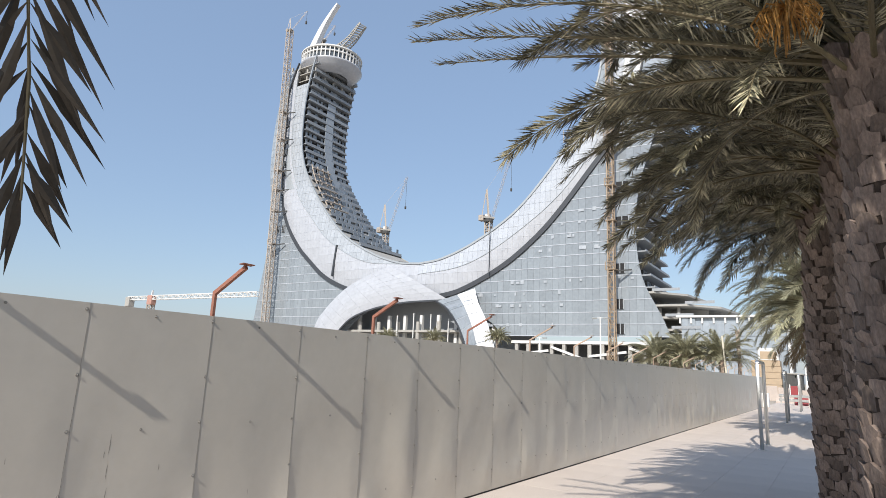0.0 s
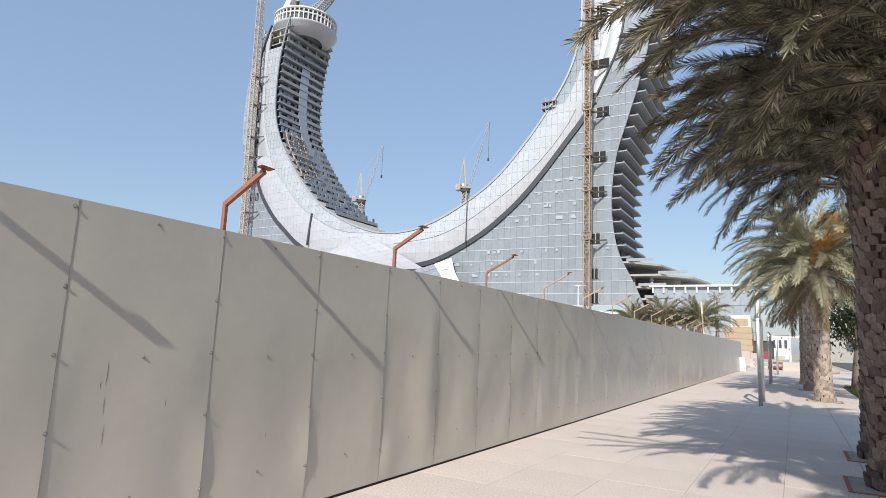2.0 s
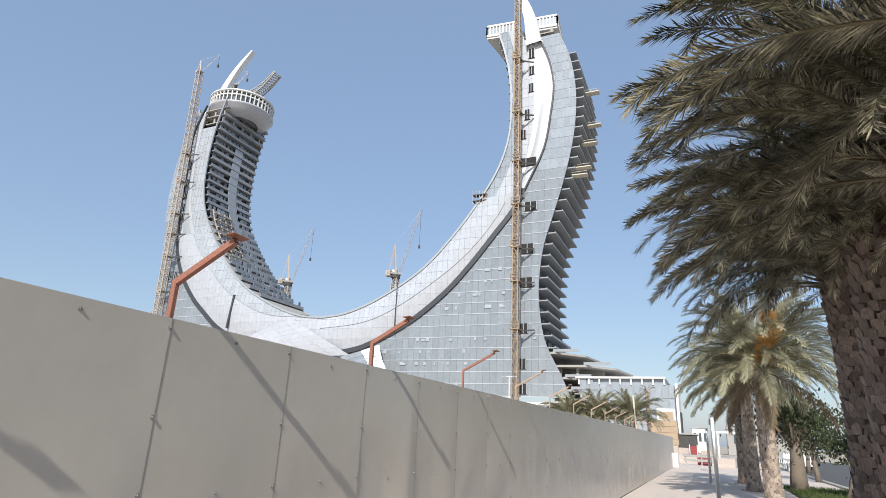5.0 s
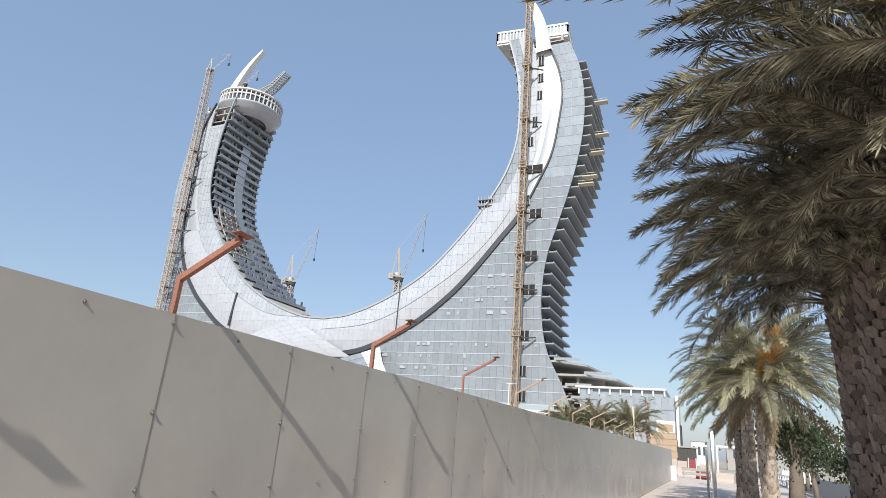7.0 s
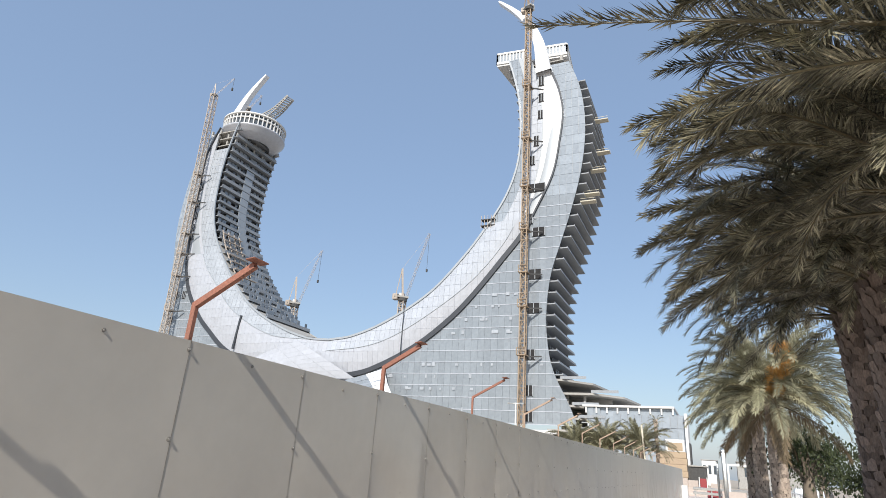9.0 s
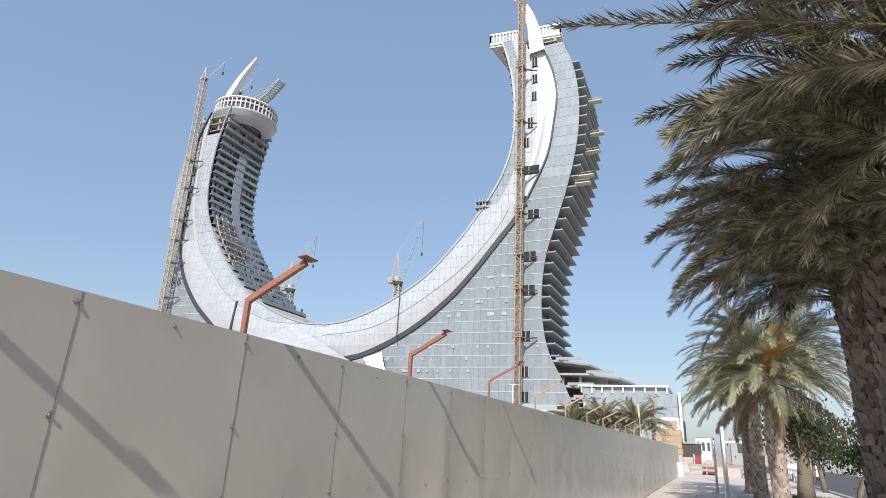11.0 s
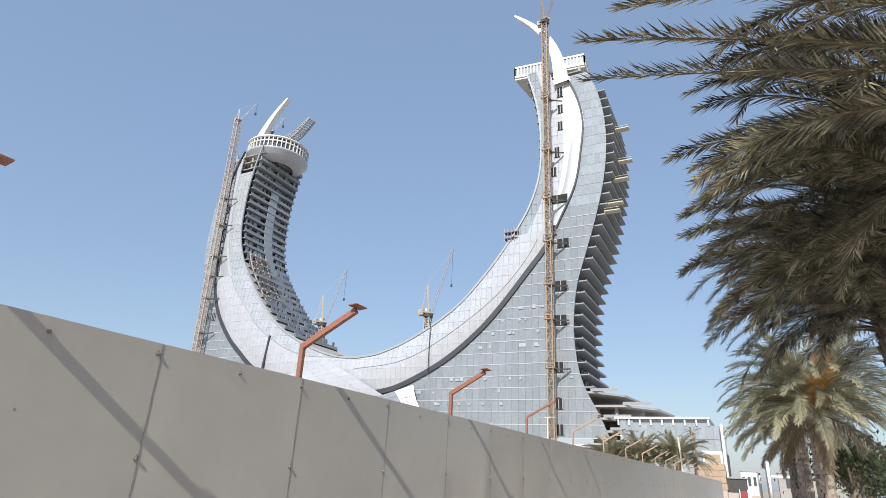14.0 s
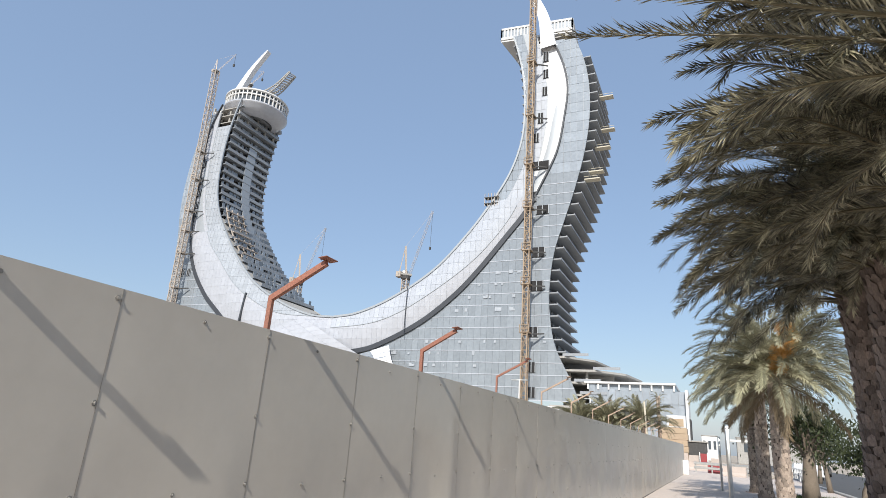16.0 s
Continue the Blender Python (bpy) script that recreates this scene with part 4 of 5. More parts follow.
# podium under the towers, with bare floors and a glazed wing
podium = thing("podium", "raw concrete podium with open floors and a glazed wing", "building", (-2.35, 0, -0.4))
for side in (-1, 1):
    a, b = sorted((MID + side * 50, MID + side * 101))
    part("podium_wall", Geo().box((a, 206, -1), (b, 236, 13.4)), M["interior"], podium)
    part("podium_slab", Geo().box((a, 199, 12.7), (b, 206, 13.7)), M["white"], podium)
    part("podium_slab", Geo().box((a, 199, 5.0), (b, 206, 6.0)), M["white"], podium)
    for i in range(11):
        x = a + 2 + i * 4.7
        part("podium_column", Geo().box((x - 0.6, 199.3, -1), (x + 0.6, 200.5, 12.7)), M["concrete"], podium)
    for i in range(0, 10, 3):
        x = a + 2 + i * 4.7
        part("podium_brace", Geo().beam((x, 199.2, 8.5 + (i % 2) * 3), (x + 13, 199.2, 10.2 - (i % 2) * 3), 0.8), M["white"], podium)
# open floors that step out beside the tower's foot
for z, x1, y1 in ((14.2, -26.0, 226), (18.2, -27.0, 226), (22.3, -29.0, 230), (26.4, -22.5, 236), (31.0, -33.0, 236)):
    g = Geo()
    g.add([(-47, 203.5, z - 0.45), (x1 - 9, 203.5, z - 0.45), (x1, 214, z - 0.45), (x1 + 3, y1, z - 0.45), (-47, y1, z - 0.45), (-47, 203.5, z + 0.25), (x1 - 9, 203.5, z + 0.25), (x1, 214, z + 0.25), (x1 + 3, y1, z + 0.25), (-47, y1, z + 0.25)],
          [(4, 3, 2, 1, 0), (5, 6, 7, 8, 9), (0, 1, 6, 5), (1, 2, 7, 6), (2, 3, 8, 7), (3, 4, 9, 8), (4, 0, 5, 9)])
    part("open_slab", g, M["concrete"], podium)
    for i in range(3):
        if -41 + i * 6.0 > x1 - 11:
            continue
        part("slab_column", Geo().box((-41 + i * 6.0, 206, z - 4.2), (-40.2 + i * 6.0, 206.8, z - 0.45)), M["concrete"], podium)
    part("slab_rail", Geo().box((x1 - 9.5, 203.6, z + 0.25), (x1 - 0.5, 203.7, z + 1.2)), M["parapet"], podium)
part("inner_wall", Geo().box((-45, 216, -1), (-27, 217, 27)), M["concrete"], podium)
# protective film left on the glass in rows of pale patches
film = Geo()
rnd = random.Random(12)
for row, z in enumerate((18.5, 26.0, 30.5, 35.0, 47.0, 52.0, 57.0, 61.5)):
    for i in range(12 - row):
        x = MID + BAND_OUT_R(max(z, 33)) + 4 + rnd.uniform(0, 1) * (OUTER_R(z) - BAND_OUT_R(max(z, 33)) - 8 if z > 33 else 44)
        w, h = rnd.uniform(0.5, 1.7), rnd.uniform(0.7, 1.5)
        if x < MID + OUTER_R(z) - 2 and abs(x + 56.5) > 4:
            film.add([(x, FRONT - 0.2 - 0.006 * (i + 13 * (row % 2)), z + 0.3), (x + w, FRONT - 0.2 - 0.006 * (i + 13 * (row % 2)), z + 0.3), (x + w, FRONT - 0.2 - 0.006 * (i + 13 * (row % 2)), z + 0.3 + h), (x, FRONT - 0.2 - 0.006 * (i + 13 * (row % 2)), z + 0.3 + h)], [(0, 1, 2, 3)])
part("film_patch", film, M["panel_rim"], arms[1], "pale protective film patches", kind="stuff")
# glazed wing
part("wing_body", Geo().box((-33.5, 204.2, -1), (-3.2, 232, 20.2)), M["mullion"], podium)
g = Geo()
for i in range(14):
    for j in range(5):
        x, z = -33.4 + i * 2.15, -0.2 + j * 4.1
        top = z + 3.95
        if j == 4:
            top = min(top, 20.3)
        if x < -24 and j == 4:
            top = 20.3 + (abs(x) - 24) ** 2 * 0.028
        g.box((x + 0.06, 203.9, z), (x + 2.08, 204.15, top))
part("wing_glass", g, M["glass_pale"], podium, "pale blue curtain wall glass", kind="stuff")
part("wing_roof", Geo().box((-35, 203.2, 22.1), (-6, 232, 22.8), cut=0.1), M["white"], podium)
for i in range(9):
    part("roof_post", Geo().box((-34 + i * 3.4, 203.5, 20.2), (-33.5 + i * 3.4, 204, 22.2)), M["white"], podium)
part("roof_recess", Geo().box((-34, 204.6, 20.2), (-6.4, 230, 22.1)), M["glass_pale"], podium)
part("end_fin", Geo().box((-3.3, 201.5, -1), (-2.5, 215, 20.6)), M["white"], podium)
# dark box on the fin's face draws the shade of a recess
part("end_recess", Geo().box((-3.2, 204.3, 6.0), (-2.2, 214, 12.0)), M["interior"], podium)


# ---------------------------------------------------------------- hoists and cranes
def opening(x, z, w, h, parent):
    """A bay left open in the skin: a near-black box paints its inner shade, with its bare frame."""
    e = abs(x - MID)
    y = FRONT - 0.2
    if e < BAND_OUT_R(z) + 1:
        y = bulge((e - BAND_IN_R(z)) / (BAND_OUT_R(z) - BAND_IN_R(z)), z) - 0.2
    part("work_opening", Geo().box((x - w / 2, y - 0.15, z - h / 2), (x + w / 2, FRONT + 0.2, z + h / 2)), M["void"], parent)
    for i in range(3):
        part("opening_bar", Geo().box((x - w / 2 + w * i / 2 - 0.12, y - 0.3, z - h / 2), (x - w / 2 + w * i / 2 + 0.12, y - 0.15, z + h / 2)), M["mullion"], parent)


def hoist(x, y, z0, z1, label, mat, decks, width=2.4, lean=0.0):
    ob = thing("construction_hoist", label, "hoist")
    part("mast", Geo().lattice((x, y, z0), (x + lean, y, z1), width, 0.34, 2.6, 0.2), mat, ob, kind="stuff")
    foot = x
    for z in decks:
        x = foot + lean * (z - z0) / (z1 - z0)
        part("landing", Geo().box((x - 1.8, y - 1.4, z - 0.25), (x + 1.8, y + 3.0, z + 0.05)), mat, ob)
        for sx in (-1.7, 1.7):
            part("landing_post", Geo().beam((x + sx, y - 1.5, z), (x + sx, y - 1.5, z + 2.6), 0.25), mat, ob)
        for h in (1.2, 2.5):
            part("landing_rail", Geo().beam((x - 1.7, y - 1.5, z + h), (x + 1.7, y - 1.5, z + h), 0.2), mat, ob)
        part("tie_arm", Geo().beam((x, y, z - 0.6), (x + 5.5, FRONT - 1, z + 0.4), 0.45), M["interior"], ob)
    return ob


hoist(-56.6, 197.0, 6, 190, "tall ochre lattice hoist mast on the tower front", M["hoist"], (38, 55.5, 68.5, 85.5, 103.5, 125, 150), 2.0)
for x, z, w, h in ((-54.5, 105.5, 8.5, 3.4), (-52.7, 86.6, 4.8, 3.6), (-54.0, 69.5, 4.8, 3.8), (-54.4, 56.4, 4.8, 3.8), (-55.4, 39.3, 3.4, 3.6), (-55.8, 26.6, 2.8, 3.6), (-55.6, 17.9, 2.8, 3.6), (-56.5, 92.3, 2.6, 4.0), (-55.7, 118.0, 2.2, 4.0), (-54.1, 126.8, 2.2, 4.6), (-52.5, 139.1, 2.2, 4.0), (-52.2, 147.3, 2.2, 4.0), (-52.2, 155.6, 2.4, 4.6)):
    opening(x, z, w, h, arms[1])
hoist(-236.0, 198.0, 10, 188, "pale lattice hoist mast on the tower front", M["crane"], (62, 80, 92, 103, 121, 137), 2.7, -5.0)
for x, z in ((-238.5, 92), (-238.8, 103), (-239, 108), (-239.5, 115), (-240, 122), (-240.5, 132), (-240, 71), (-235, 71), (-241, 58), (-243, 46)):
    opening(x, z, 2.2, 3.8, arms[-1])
# working platform hung at the inner rim, and the upright rope line over the saddle
for k in range(2):
    z = 91.0 + 2.6 * k
    part("rim_platform", Geo().box((-76.5, FRONT - 1.2, z), (-70.5, FRONT + 1.5, z + 0.3)), M["interior"], arms[1])
for k in range(5):
    part("rim_platform_post", Geo().box((-76.4 + 1.4 * k, FRONT - 1.2, 90), (-76.2 + 1.4 * k, FRONT - 1.0, 95.5)), M["crane"], arms[1])
part("movement_joint", Geo().beam((-107.6, FRONT - 1.9, 38), (-107.6, FRONT - 1.9, 58), 0.28), M["trim_and_shade"], arms[1])


def luffing_crane(x, y, z0, z1, toward, jib, label, mat, size=1.0, mast=True):
    """A tower crane: lattice mast, turntable, cab, counterweight, raised jib and its line."""
    ob = thing("tower_crane", label, "crane", group="tower cranes")
    if mast:
        part("mast", Geo().lattice((x, y, z0), (x, y, z1), 2.2 * size, 0.36 * size, 2.4, 0.22 * size), mat, ob, kind="stuff")
    d = Vector((*toward, 0)).normalized()
    s = Vector((-d.y, d.x, 0))
    top = Vector((x, y, z1))
    part("turntable", Geo().tube([top, top + Vector((0, 0, 1.4 * size))], 1.9 * size, 12), M["interior"], ob)
    deck = Geo().beam(top - d * 3.6 * size + Vector((0, 0, 1.8 * size)), top + d * 2.2 * size + Vector((0, 0, 1.8 * size)), 2.6 * size, 0.7 * size)
    part("deck", deck, M["concrete"], ob)
    part("counterweight", Geo().box((-1.1 * size, -1.2 * size, 0), (1.1 * size, 1.2 * size, 2.4 * size), m=Matrix.Translation(top - d * 2.8 * size + Vector((0, 0, 0.4 * size))), cut=0.15 * size), M["crane"], ob)
    part("cab", Geo().box((-1.0 * size, -1.0 * size, 0), (1.0 * size, 1.0 * size, 2.4 * size), m=Matrix.Translation(top + s * 2 * size + Vector((0, 0, 1.6 * size))), cut=0.12 * size), M["white"], ob)
    foot = top + d * 1.5 * size + Vector((0, 0, 2.2 * size))
    end = foot + d * jib[0] + Vector((0, 0, jib[1]))
    part("jib", Geo().lattice(foot, end, 0.8 * size, 0.07 * size, 3.2, 0.035 * size), mat, ob, kind="stuff")
    peak = top - d * 1.2 * size + Vector((0, 0, 14 * size))
    frame_g = Geo().beam(top + Vector((0, 0, 2 * size)), peak, 0.7 * size).beam(top - d * 3 * size + Vector((0, 0, 2 * size)), peak, 0.3 * size).beam(peak, end, 0.07 * size)
    part("a_frame", frame_g, mat, ob)
    part("hoist_line", Geo().beam(end, end - Vector((0, 0, jib[1] * 0.55)), 0.12), M["interior"], ob)
    part("hook_block", Geo().box((-0.4, -0.4, 0), (0.4, 0.4, 1.6), m=Matrix.Translation(end - Vector((0, 0, jib[1] * 0.55 + 1.6)))), M["interior"], ob)
    return ob


luffing_crane(-56.6, 197.0, 0, 189.5, (0.6, -0.3), (14, 24), "ochre luffing crane on top of the hoist mast", M["hoist"], 1.0, False)
luffing_crane(-241.0, 198.0, 150, 187, (0.6, 0.35), (8, 12), "pale luffing crane on top of the hoist mast", M["crane"], 0.6, False)
luffing_crane(-213.5, 262.0, -1, 79, (0.75, 0.65), (9, 34), "pale luffing crane standing behind the arch", M["crane"], 1.3)
luffing_crane(-142.8, 262.0, -1, 79, (0.75, 0.65), (10, 38), "pale luffing crane standing behind the arch", M["crane"], 1.3)
luffing_crane(-244, 226.0, 175, 196, (0.5, 0.2), (6, 9), "small white crane on the crown roof", M["crane"], 0.9)

# flat-top crane far off
far_crane = thing("tower_crane", "red and white flat-top tower crane far behind the hoarding", "crane", (5.0, 0, -2.1), group="tower cranes")
part("mast", Geo().lattice((-268, 152, -1), (-268, 152, 27), 2.4, 0.4, 2.6, 0.26), M["crane"], far_crane, kind="stuff")
part("jib", Geo().lattice((-268, 152, 30.5), (-196, 156, 30.5), 1.8, 0.32, 2.6, 0.2), M["white"], far_crane, kind="stuff")
part("counter_jib", Geo().lattice((-268, 152, 30.5), (-286, 151, 30.5), 1.6, 0.32, 2.4, 0.2), M["white"], far_crane, kind="stuff")
part("turntable", Geo().box((-269.8, 150.5, 27), (-266.2, 153.5, 31.6), cut=0.4), M["crane_red"], far_crane)
part("counterweight", Geo().box((-287, 149.5, 26.5), (-283.5, 152.5, 31.2), cut=0.2), M["concrete"], far_crane)
part("peak", Geo().beam((-268, 152, 31), (-268, 152, 34), 0.7), M["white"], far_crane)

# yellow props and catch platforms on the balcony side
for z, y, n in ((138, 212, 1), (124, 214, 1), (113.5, 209, 1), (102.5, 207, 1), (98.5, 205, 1)):
    platform = thing("catch_platform", "pale yellow loading platform pushed out of a balcony", "platform", group="loading platforms")
    x = MID + OUTER_R(z) + 2
    part("deck", Geo().box((x, y, z - 0.3), (x + 5.8, y + 3, z + 0.1)), M["yellow"], platform)
    for dy in (0.1, 2.9):
        part("side_rail", Geo().beam((x, y + dy, z + 1.0), (x + 5.7, y + dy, z + 1.0), 0.12), M["yellow"], platform)

# scaffold on the balconied side of the other tower
scaffold = thing("scaffold", "pale timber scaffold against the balconies", "scaffold")
for j in range(7):
    for i in range(4):
        x, y, z = MID - RIM_L(82 + j * 4) + 4.2, FRONT + 3 + i * 4, 78 + j * 4
        part("standard", Geo().beam((x, y, z), (MID - RIM_L(86 + j * 4) + 4.2, y, z + 4), 0.5), M["crane"], scaffold)
    part("lift_board", Geo().box((x - 0.4, FRONT + 2.5, z + 1.8), (x + 0.6, FRONT + 15.5, z + 2.2)), M["crane"], scaffold)

# ---------------------------------------------------------------- planting and poles behind the hoarding
SITE = "bushy date palm standing behind the hoarding"
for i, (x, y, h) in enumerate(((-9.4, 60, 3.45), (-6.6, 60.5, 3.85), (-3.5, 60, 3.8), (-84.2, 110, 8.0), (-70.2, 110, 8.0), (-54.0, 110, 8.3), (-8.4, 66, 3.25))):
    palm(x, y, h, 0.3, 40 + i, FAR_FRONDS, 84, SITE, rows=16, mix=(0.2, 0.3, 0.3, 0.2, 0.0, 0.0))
slim = palm(-2.1, 60.5, 6.35, 0.17, 60, FAR_FRONDS, 12, "slim young palm with a small wind-bent crown", rows=30, mix=(0.2, 0.3, 0.3, 0.2, 0, 0))
for o in slim.children:
    if o.name.startswith("frond"):
        o.scale = o.scale * 0.26


def street_lamp(x, y, h, label):
    ob = thing("street_lamp", label, "street lamp", (x, y, 0), group="site street lamps")
    part("pole", Geo().tube([(0, 0, -0.06), (0, 0, h)], [0.16, 0.08], 8), M["white"], ob)
    part("lamp_arm", Geo().beam((-0.9, 0, h - 0.1), (0.9, 0, h - 0.1), 0.1), M["white"], ob)
    for s in (-1, 1):
        part("lamp_head", Geo().box((s * 0.9 - 0.4, -0.15, h - 0.2), (s * 0.9 + 0.4, 0.15, h), cut=0.03), M["steel"], ob)


street_lamp(-25.0, 90, 10.9, "slim white street lamp with two heads")
street_lamp(-36.2, 92, 7.8, "slim white street lamp with two heads")
street_lamp(-19.6, 120, 10.6, "slim white street lamp with two heads")
prop = thing("timber_post", "leaning pale timber post by the palms", "post", (-3.05, 58.8, 0))
part("post", Geo().beam((0.2, 0, -0.06), (-0.15, 0, 6.0), 0.14), M["yellow"], prop)


# ---------------------------------------------------------------- along the pavement
def steel_frame(x, y, label):
    ob = thing("steel_frame", label, "frame", (x, y, 0), group="steel hoop frames")
    pts = [(0, 0, -0.012), (0, 0, 2.58)] + [(0, 0.09 - 0.09 * math.cos(a), 2.58 + 0.09 * math.sin(a)) for a in (0.5, 1.0, 1.57)] + [(0, 1.81 + 0.09 * math.sin(a), 2.58 + 0.09 * math.cos(a)) for a in (0.0, 0.5, 1.0)] + [(0, 1.9, 2.58), (0, 1.9, -0.012)]
    part("hoop", Geo().tube(pts, 0.055, 10), M["steel"], ob, smooth=True)
    for y0 in (0, 1.9):
        part("base_plate", Geo().tube([(0, y0, -0.012), (0, y0, 0.012)], 0.12, 14), M["steel"], ob)
    return ob


first = steel_frame(3.09, 21.1, "tall brushed steel hoop standing on the pavement")
for y in (36.4, 51.5):
    copy_thing(first, pose(2.86, y, 0))

def pit(x, y):
    """A sunk tree pit with its gravel."""
    ob = thing("tree_pit", "square soil pit round a palm trunk", "tree pit", group="tree pits", kind="structure")
    g = Geo()
    for a, b in (((-0.55, -0.55), (0.55, -0.50)), ((-0.55, 0.50), (0.55, 0.55)), ((-0.55, -0.50), (-0.50, 0.50)), ((0.50, -0.50), (0.55, 0.50))):
        g.box((x + a[0], y + a[1], -0.02), (x + b[0], y + b[1], 0.012))
    part("edging", g, M["rust"], ob)
    part("soil", Geo().grid(lambda u, v: (x - 0.50 + 1.0 * u, y - 0.50 + 1.0 * v, 0.012 + 0.012 * noise.noise(Vector((u * 6 + x, v * 6 + y, 0)))), 10, 10), M["rock"], ob)


PALM_PITS = ((5.52, 5.15), (5.46, 7.50), (5.09, 9.95), (5.24, 12.5), (5.7, -1.8), (4.87, 25.6), (4.67, 32.5), (4.55, 38.0))
for x, y in PALM_PITS:
    pit(x, y)


def broadleaf(x, y, h, r, lean, seed, label, trunk_r=0.16, number=2600):
    ob = thing("street_tree", label, "tree", (x, y, 0), group="broadleaf trees")
    rnd = random.Random(seed)
    top = Vector((lean, 0, h * 0.62))
    g = Geo().tube([(0, 0, -0.06), (lean * 0.25, 0, h * 0.2), (lean * 0.65, 0.05, h * 0.42), top], [trunk_r * 1.25, trunk_r, trunk_r * 0.8, trunk_r * 0.5], 9)
    part("trunk", g, M["wood"], ob, smooth=True)
    leaves, centres = Geo(), []
    for i in range(9):
        a, k = i * 2.4, rnd.uniform(0.45, 1.0)
        c = top + Vector((math.cos(a) * r * 0.7 * k, math.sin(a) * r * 0.7 * k, rnd.uniform(-0.1, 0.35) * h))
        centres.append(c)
        s = Vector((lean * 0.6, 0, h * rnd.uniform(0.4, 0.55)))
        part("limb", Geo().tube([s, (s + c) / 2 + Vector((0, 0, 0.15)), c], [trunk_r * 0.4, trunk_r * 0.25, 0.02], 6), M["wood"], ob)
    for i in range(number):
        c = rnd.choice(centres)
        p = c + Vector((rnd.gauss(0, 1), rnd.gauss(0, 1), rnd.gauss(0, 0.75))) * r * 0.30
        m = Matrix.Translation(p) @ Euler((rnd.uniform(0, 6), rnd.uniform(0, 6), rnd.uniform(0, 6))).to_matrix().to_4x4()
        s = rnd.uniform(0.07, 0.13)
        leaves.add([m @ Vector(v) for v in ((-s, 0, 0), (0, -s * 0.45, 0.01), (s, 0, 0), (0, s * 0.45, 0.01))], [(0, 1, 2, 3)])
    part("crown", leaves, M["leaf"], ob, "loose dark green foliage", kind="stuff")
    return ob


broadleaf(6.64, 34.5, 4.0, 1.9, 0.1, 3, "dark green bushy tree with a thick trunk behind the palms", 0.34)
broadleaf(7.95, 31.0, 3.6, 1.5, 0.9, 4, "small green tree with a leaning trunk", 0.13)
broadleaf(9.0, 46.0, 4.4, 2.0, -0.3, 5, "small green tree beside the road", 0.14)
broadleaf(10.5, 62.0, 4.8, 2.2, 0.2, 6, "small green tree beside the road", 0.15)

lawn = Geo()
rnd = random.Random(9)
for _ in range(5200):
    x, y, h = rnd.uniform(6.15, 9.1), rnd.uniform(29.5, 37.5), rnd.uniform(0.10, 0.24)
    a = rnd.uniform(0, 6.28)
    lawn.add([(x - 0.012 * math.cos(a), y - 0.012 * math.sin(a), -0.012), (x + 0.012 * math.cos(a), y + 0.012 * math.sin(a), -0.012), (x + rnd.uniform(-0.06, 0.06), y + rnd.uniform(-0.06, 0.06), h)], [(0, 1, 2)])
tagged(part("grass", lawn, M["grass"]), "patch of short green grass under the trees", "grass", kind="stuff")
tagged(part("lawn_soil", Geo().box((6.1, 29.4, -0.02), (9.15, 37.6, 0.03), cut=0.01), M["leaf"]), "green planted bed beside the pavement", "bed", kind="structure")

# ---------------------------------------------------------------- the end of the pavement
def jersey(x, y, turn, mat, label, length=1.9):
    ob = thing("road_barrier", label, "barrier", (x, y, 0), turn, "road barriers")
    prof = [(-0.28, -0.012), (0.28, -0.012), (0.28, 0.12), (0.14, 0.32), (0.10, 0.85), (-0.10, 0.85), (-0.14, 0.32), (-0.28, 0.12)]
    n = len(prof)
    vs = [(s * length / 2, a, b) for s in (-1, 1) for a, b in prof]
    part("body", Geo().add(vs, [tuple(range(n)), tuple(range(2 * n - 1, n - 1, -1))] + [(i, i + n, (i + 1) % n + n, (i + 1) % n) for i in range(n)]), mat, ob)
    part("coupling", Geo().tube([(length / 2 + 0.03, 0, 0), (length / 2 + 0.03, 0, 0.75)], 0.05, 8), M["steel"], ob)


bollard = thing("fence_end_block", "white painted block at the end of the hoarding", "block", (0.2, 56.5, 0))
part("block", Geo().box((-0.25, -0.4, -0.012), (0.25, 0.4, 1.15), cut=0.04), M["white"], bollard)
jersey(2.33, 66.8, 8, M["red_plastic"], "red plastic water-filled road barrier", 1.2)
jersey(4.0, 62, -10, M["joint"], "dusty pale plastic road barrier")
jersey(0.75, 72, 4, M["joint"], "dusty pale plastic road barrier")
jersey(3.1, 78, 4, M["joint"], "dusty pale plastic road barrier")
rail = thing("guard_rail", "grey steel guard rail across the end of the pavement", "rail")
for z in (0.45, 0.85):
    part("rail", Geo().box((0.5, 66.0, z - 0.12), (6.5, 66.08, z + 0.12), cut=0.03), M["steel"], rail)
for i in range(5):
    part("post", Geo().box((0.6 + i * 1.45, 66.08, -0.012), (0.72 + i * 1.45, 66.2, 1.0)), M["steel"], rail)
sign = thing("portal_frame", "white square portal frame at the end of the pavement", "frame", (4.6, 62.5, 0))
part("post", Geo().box((-1.0, -0.08, -0.012), (-0.84, 0.08, 3.0), cut=0.01), M["white"], sign)
part("post", Geo().box((0.84, -0.08, -0.012), (1.0, 0.08, 3.0), cut=0.01), M["white"], sign)
part("lintel", Geo().box((-1.0, -0.08, 3.0), (1.0, 0.08, 3.18), cut=0.01), M["white"], sign)
# timber-faced block and low site clutter
stair = thing("timber_block", "ochre timber-faced site block with a white-framed opening on top", "site block", (-3.05, 100, 0))
for k in range(6):
    part("board", Geo().box((-2.0, -1.5, k * 0.88 - 0.06), (1.8 - 0.08 * (k % 2), 1.5, k * 0.88 + 0.80), cut=0.04), M["ply"], stair)
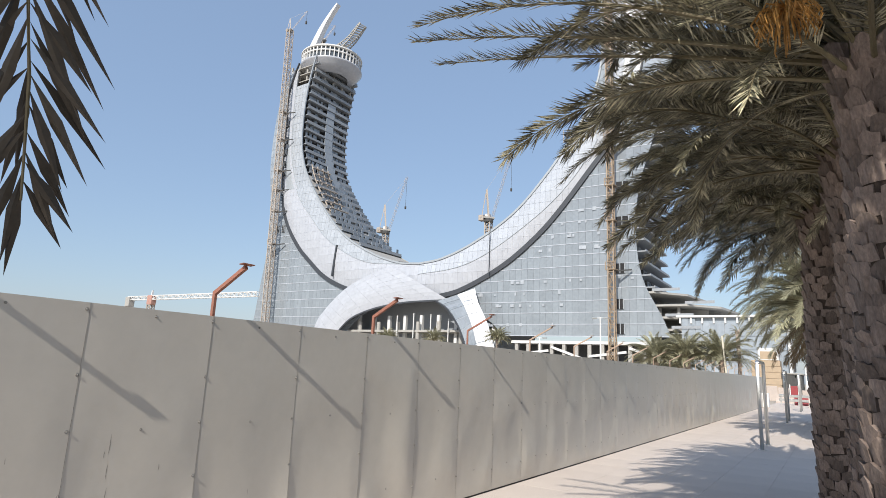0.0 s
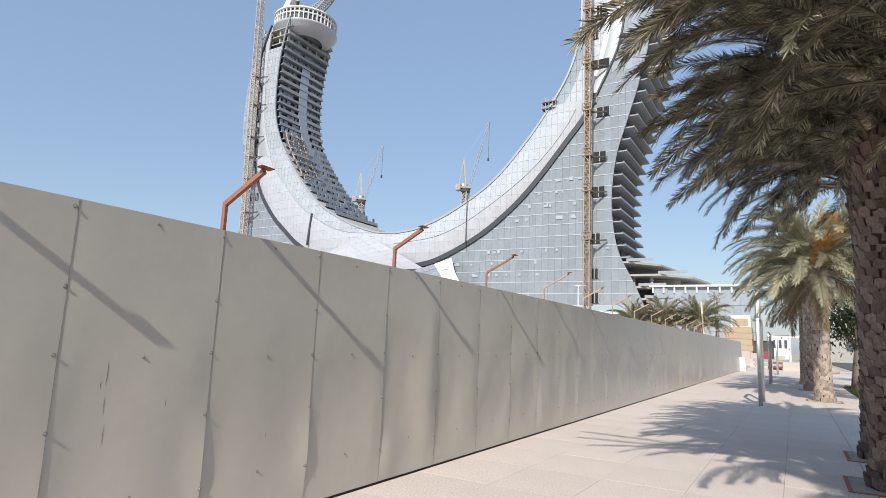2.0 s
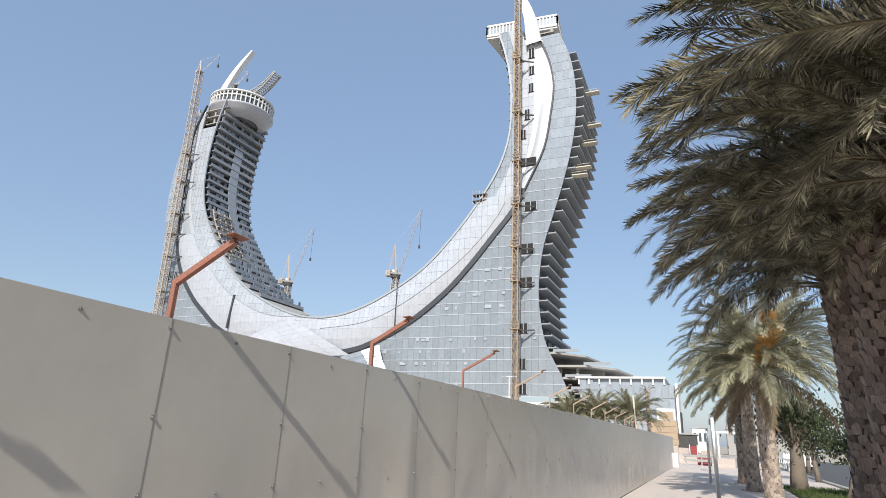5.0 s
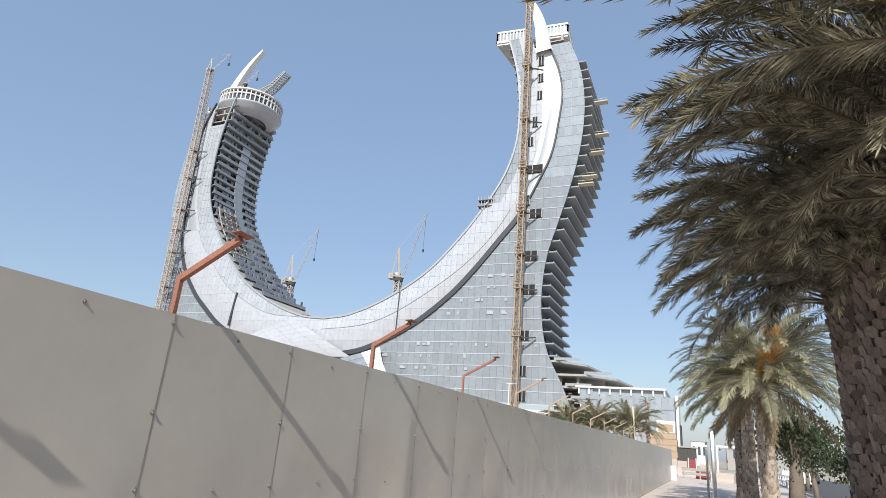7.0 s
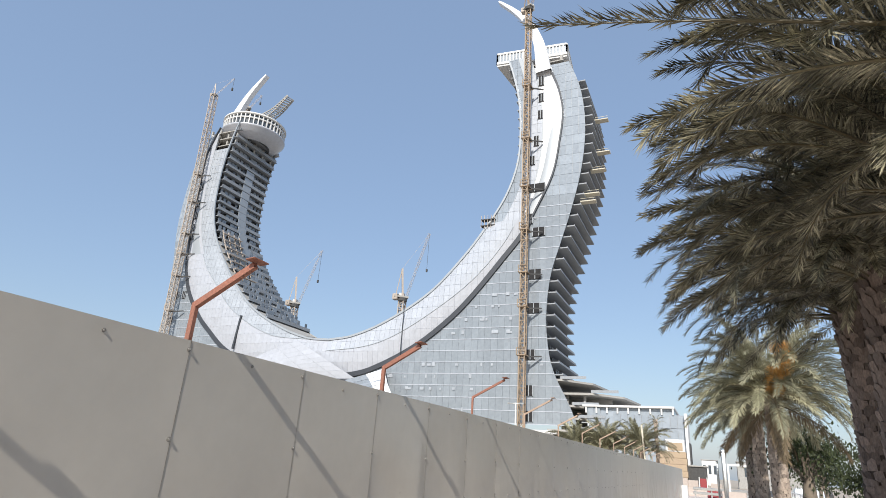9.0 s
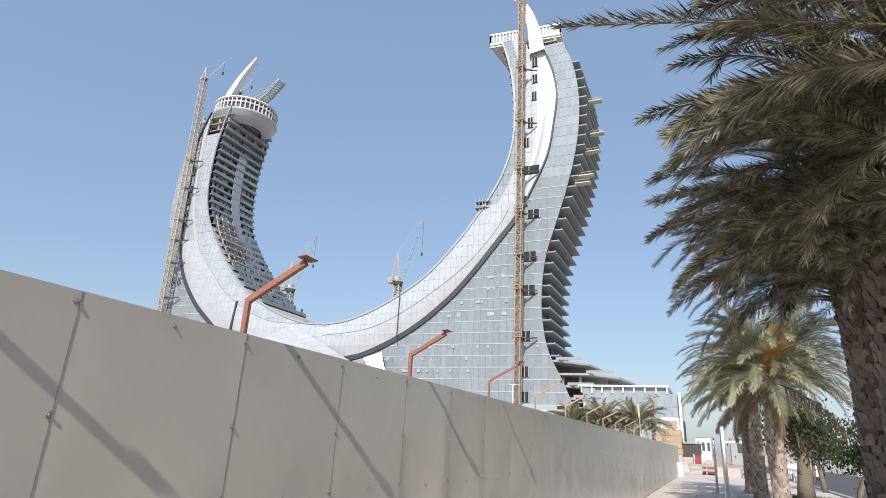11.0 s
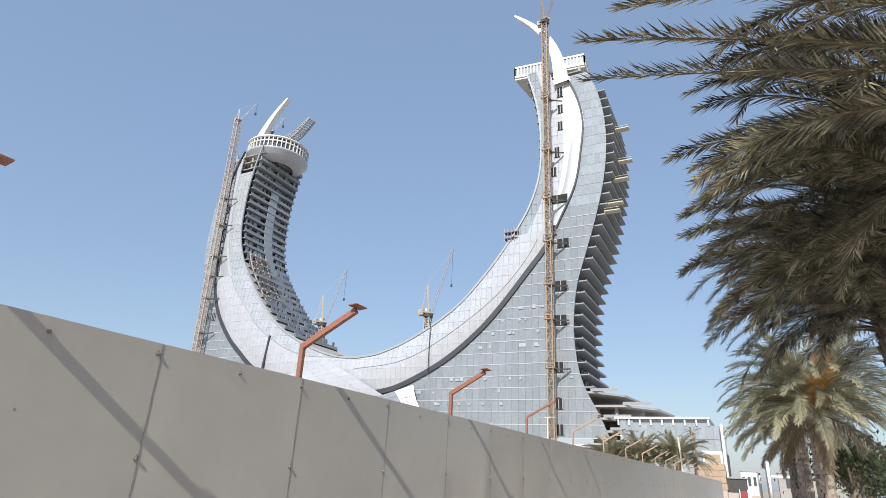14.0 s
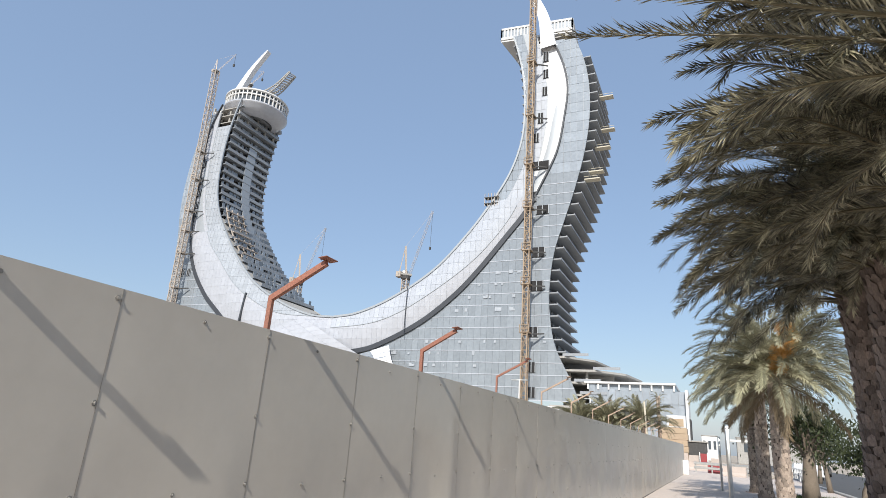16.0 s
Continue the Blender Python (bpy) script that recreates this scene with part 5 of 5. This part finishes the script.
part("cabin", Geo().box((-1.1, -1.2, 5.22), (1.6, 1.4, 7.0), cut=0.06), M["white"], stair)
part("window", Geo().box((-0.8, -1.26, 5.4), (1.3, -1.2, 6.5)), M["ply"], stair)
for x, y, w, h, mat, label in ((0.6, 190, 4.0, 6.5, "white", "small white building far down the road"), (-0.1, 103, 2.6, 3.3, "interior", "dark open shed beside the timber block"), (16.0, 170, 18, 6.0, "concrete", "grey low building far down the road")):
    b = thing("site_building", label, "building", (x, y, 0))
    part("wall", Geo().box((-w / 2, -2, -0.06), (w / 2, 4, h), cut=0.05), M[mat], b)
    part("roof", Geo().box((-w / 2 - 0.2, -2.2, h), (w / 2 + 0.2, 4.2, h + 0.2), cut=0.04), M["concrete"], b)
    if w > 3:
        for i in range(3):
            part("window", Geo().box((-w / 2 + w * (i + 0.25) / 3, -2.05, h * 0.45), (-w / 2 + w * (i + 0.75) / 3, -2.0, h * 0.8)), M["glass_dark"], b)
red = thing("red_panel", "dark red site gate panel", "gate", (1.15, 79.5, 0))
part("leaf", Geo().box((-0.35, -0.05, -0.06), (0.35, 0.05, 1.75), cut=0.02), M["red_plastic"], red)
for x in (-0.42, 0.42):
    part("post", Geo().box((x - 0.05, -0.08, -0.06), (x + 0.05, 0.08, 1.9)), M["white"], red)
hoard = thing("low_hoarding", "low dusty pale site hoarding at the end of the pavement", "fence", (-0.5, 80, 0))
for i, h in enumerate((1.6, 1.65, 1.5, 0.9, 1.3, 0.8)):
    part("panel", Geo().box((-2.4 + i * 1.2, -0.04, -0.06), (-1.26 + i * 1.2, 0.04, h), cut=0.01), M["joint"], hoard)
rubble = random.Random(4)
for i in range(14):
    b = thing("stone_block", "pale loose stone block beside the barriers", "stone", (rubble.uniform(3.5, 7.5), rubble.uniform(63.5, 72), 0), rubble.uniform(0, 90), "loose stone blocks")
    s1 = rubble.uniform(0.2, 0.5)
    part("stone", Geo().box((-s1, -s1 * 0.7, -0.012), (s1, s1 * 0.7, s1 * 0.9), cut=s1 * 0.2), M["rock"], b)


def parked_car(x, y, turn, mat, label):
    """A family car: lower body, glasshouse, wheels, lamps."""
    ob = thing("parked_car", label, "car", (x, y, 0), turn, "parked cars")
    prof = [(-2.2, 0.35), (2.2, 0.35), (2.25, 0.62), (2.1, 0.82), (1.1, 0.95), (0.45, 1.42), (-1.2, 1.46), (-1.95, 1.0), (-2.25, 0.9)]
    n = len(prof)
    g = Geo().add([(a, s * (0.86 if b < 1.1 else 0.66), b) for s in (-1, 1) for a, b in prof], [tuple(range(n)), tuple(range(2 * n - 1, n - 1, -1))] + [(i, i + n, (i + 1) % n + n, (i + 1) % n) for i in range(n)])
    part("body", g, mat, ob)
    for s in (-1, 1):
        part("side_window", Geo().add([(-1.5, s * 0.80, 1.02), (0.75, s * 0.82, 1.0), (0.35, s * 0.70, 1.38), (-1.1, s * 0.69, 1.40)], [(0, 1, 2, 3)]), M["glass_dark"], ob)
        for a in (-1.4, 1.4):
            w = part("wheel", Geo().tube([(a, s * 0.70, 0.33), (a, s * 0.90, 0.33)], 0.33, 16), M["tyre"], ob)
            part("rim", Geo().tube([(a, s * 0.89, 0.33), (a, s * 0.915, 0.33)], 0.2, 12), M["steel"], w)
        part("headlight", Geo().box((2.16, s * 0.62 - 0.18, 0.62), (2.26, s * 0.62 + 0.18, 0.76), cut=0.02), M["white"], ob)
    part("windscreen", Geo().add([(1.08, -0.78, 0.97), (1.08, 0.78, 0.97), (0.47, 0.62, 1.41), (0.47, -0.62, 1.41)], [(0, 1, 2, 3)]), M["glass_dark"], ob)


parked_car(11.6, 74, 90, M["car"], "white saloon car parked on the road")
parked_car(11.6, 86, 90, M["car"], "white saloon car parked on the road")
parked_car(15.0, 96, 90, M["interior"], "dark saloon car parked on the road")
for i in range(5):
    x, y = 9.0 + 0.2 * i, 52 + i * 6.0
    shelter = thing("railing", "white steel railing beside the road", "railing", (x, y, 0), group="roadside railings")
    for z in (0.5, 1.0):
        part("bar", Geo().box((-0.03, 0, z - 0.03), (0.03, 5.4, z + 0.03), cut=0.008), M["white"], shelter)
    for k in range(4):
        part("post", Geo().box((-0.04, k * 1.8 - 0.04, -0.05), (0.04, k * 1.8 + 0.04, 1.05)), M["white"], shelter)

# ---------------------------------------------------------------- paving slabs
slab = {}
for j in range(24):
    for i in range(5):
        w, d = 0.96, 1.2
        key = (i * 7 + j * 3) % 3
        if key not in slab:
            slab[key] = Geo().box((0.0015, 0.0015, -0.045), (w - 0.0015, d - 0.0015, 0.0), cut=0.002).mesh("slab", M["paving"])
        x, y = 0.03 + i * w, 2.0 + j * d
        o = part("slab", slab[key], None, pavement)
        o.matrix_basis = pose(x, y, 0.0005 * ((i * 5 + j * 11) % 3), 0, 0, 0)
rest = Geo()
for x0, y0, x1, y1 in ((-0.0, -25, 9.2, 2.0), (4.84, 2.0, 9.2, 30.8), (0.0, 30.8, 9.2, 75)):
    nx, ny = max(1, round((x1 - x0) / 0.96)), max(1, round((y1 - y0) / 1.2))
    for i in range(nx):
        for j in range(ny):
            a, b = x0 + (x1 - x0) * i / nx, y0 + (y1 - y0) * j / ny
            c, d = x0 + (x1 - x0) * (i + 1) / nx, y0 + (y1 - y0) * (j + 1) / ny
            if 6 < a < 9.2 and 29 < b < 37.6:
                continue
            rest.box((a + 0.002, b + 0.002, -0.03), (c - 0.002, d - 0.002, 0.0))
part("slab_field", rest, M["paving"], pavement, kind="stuff")
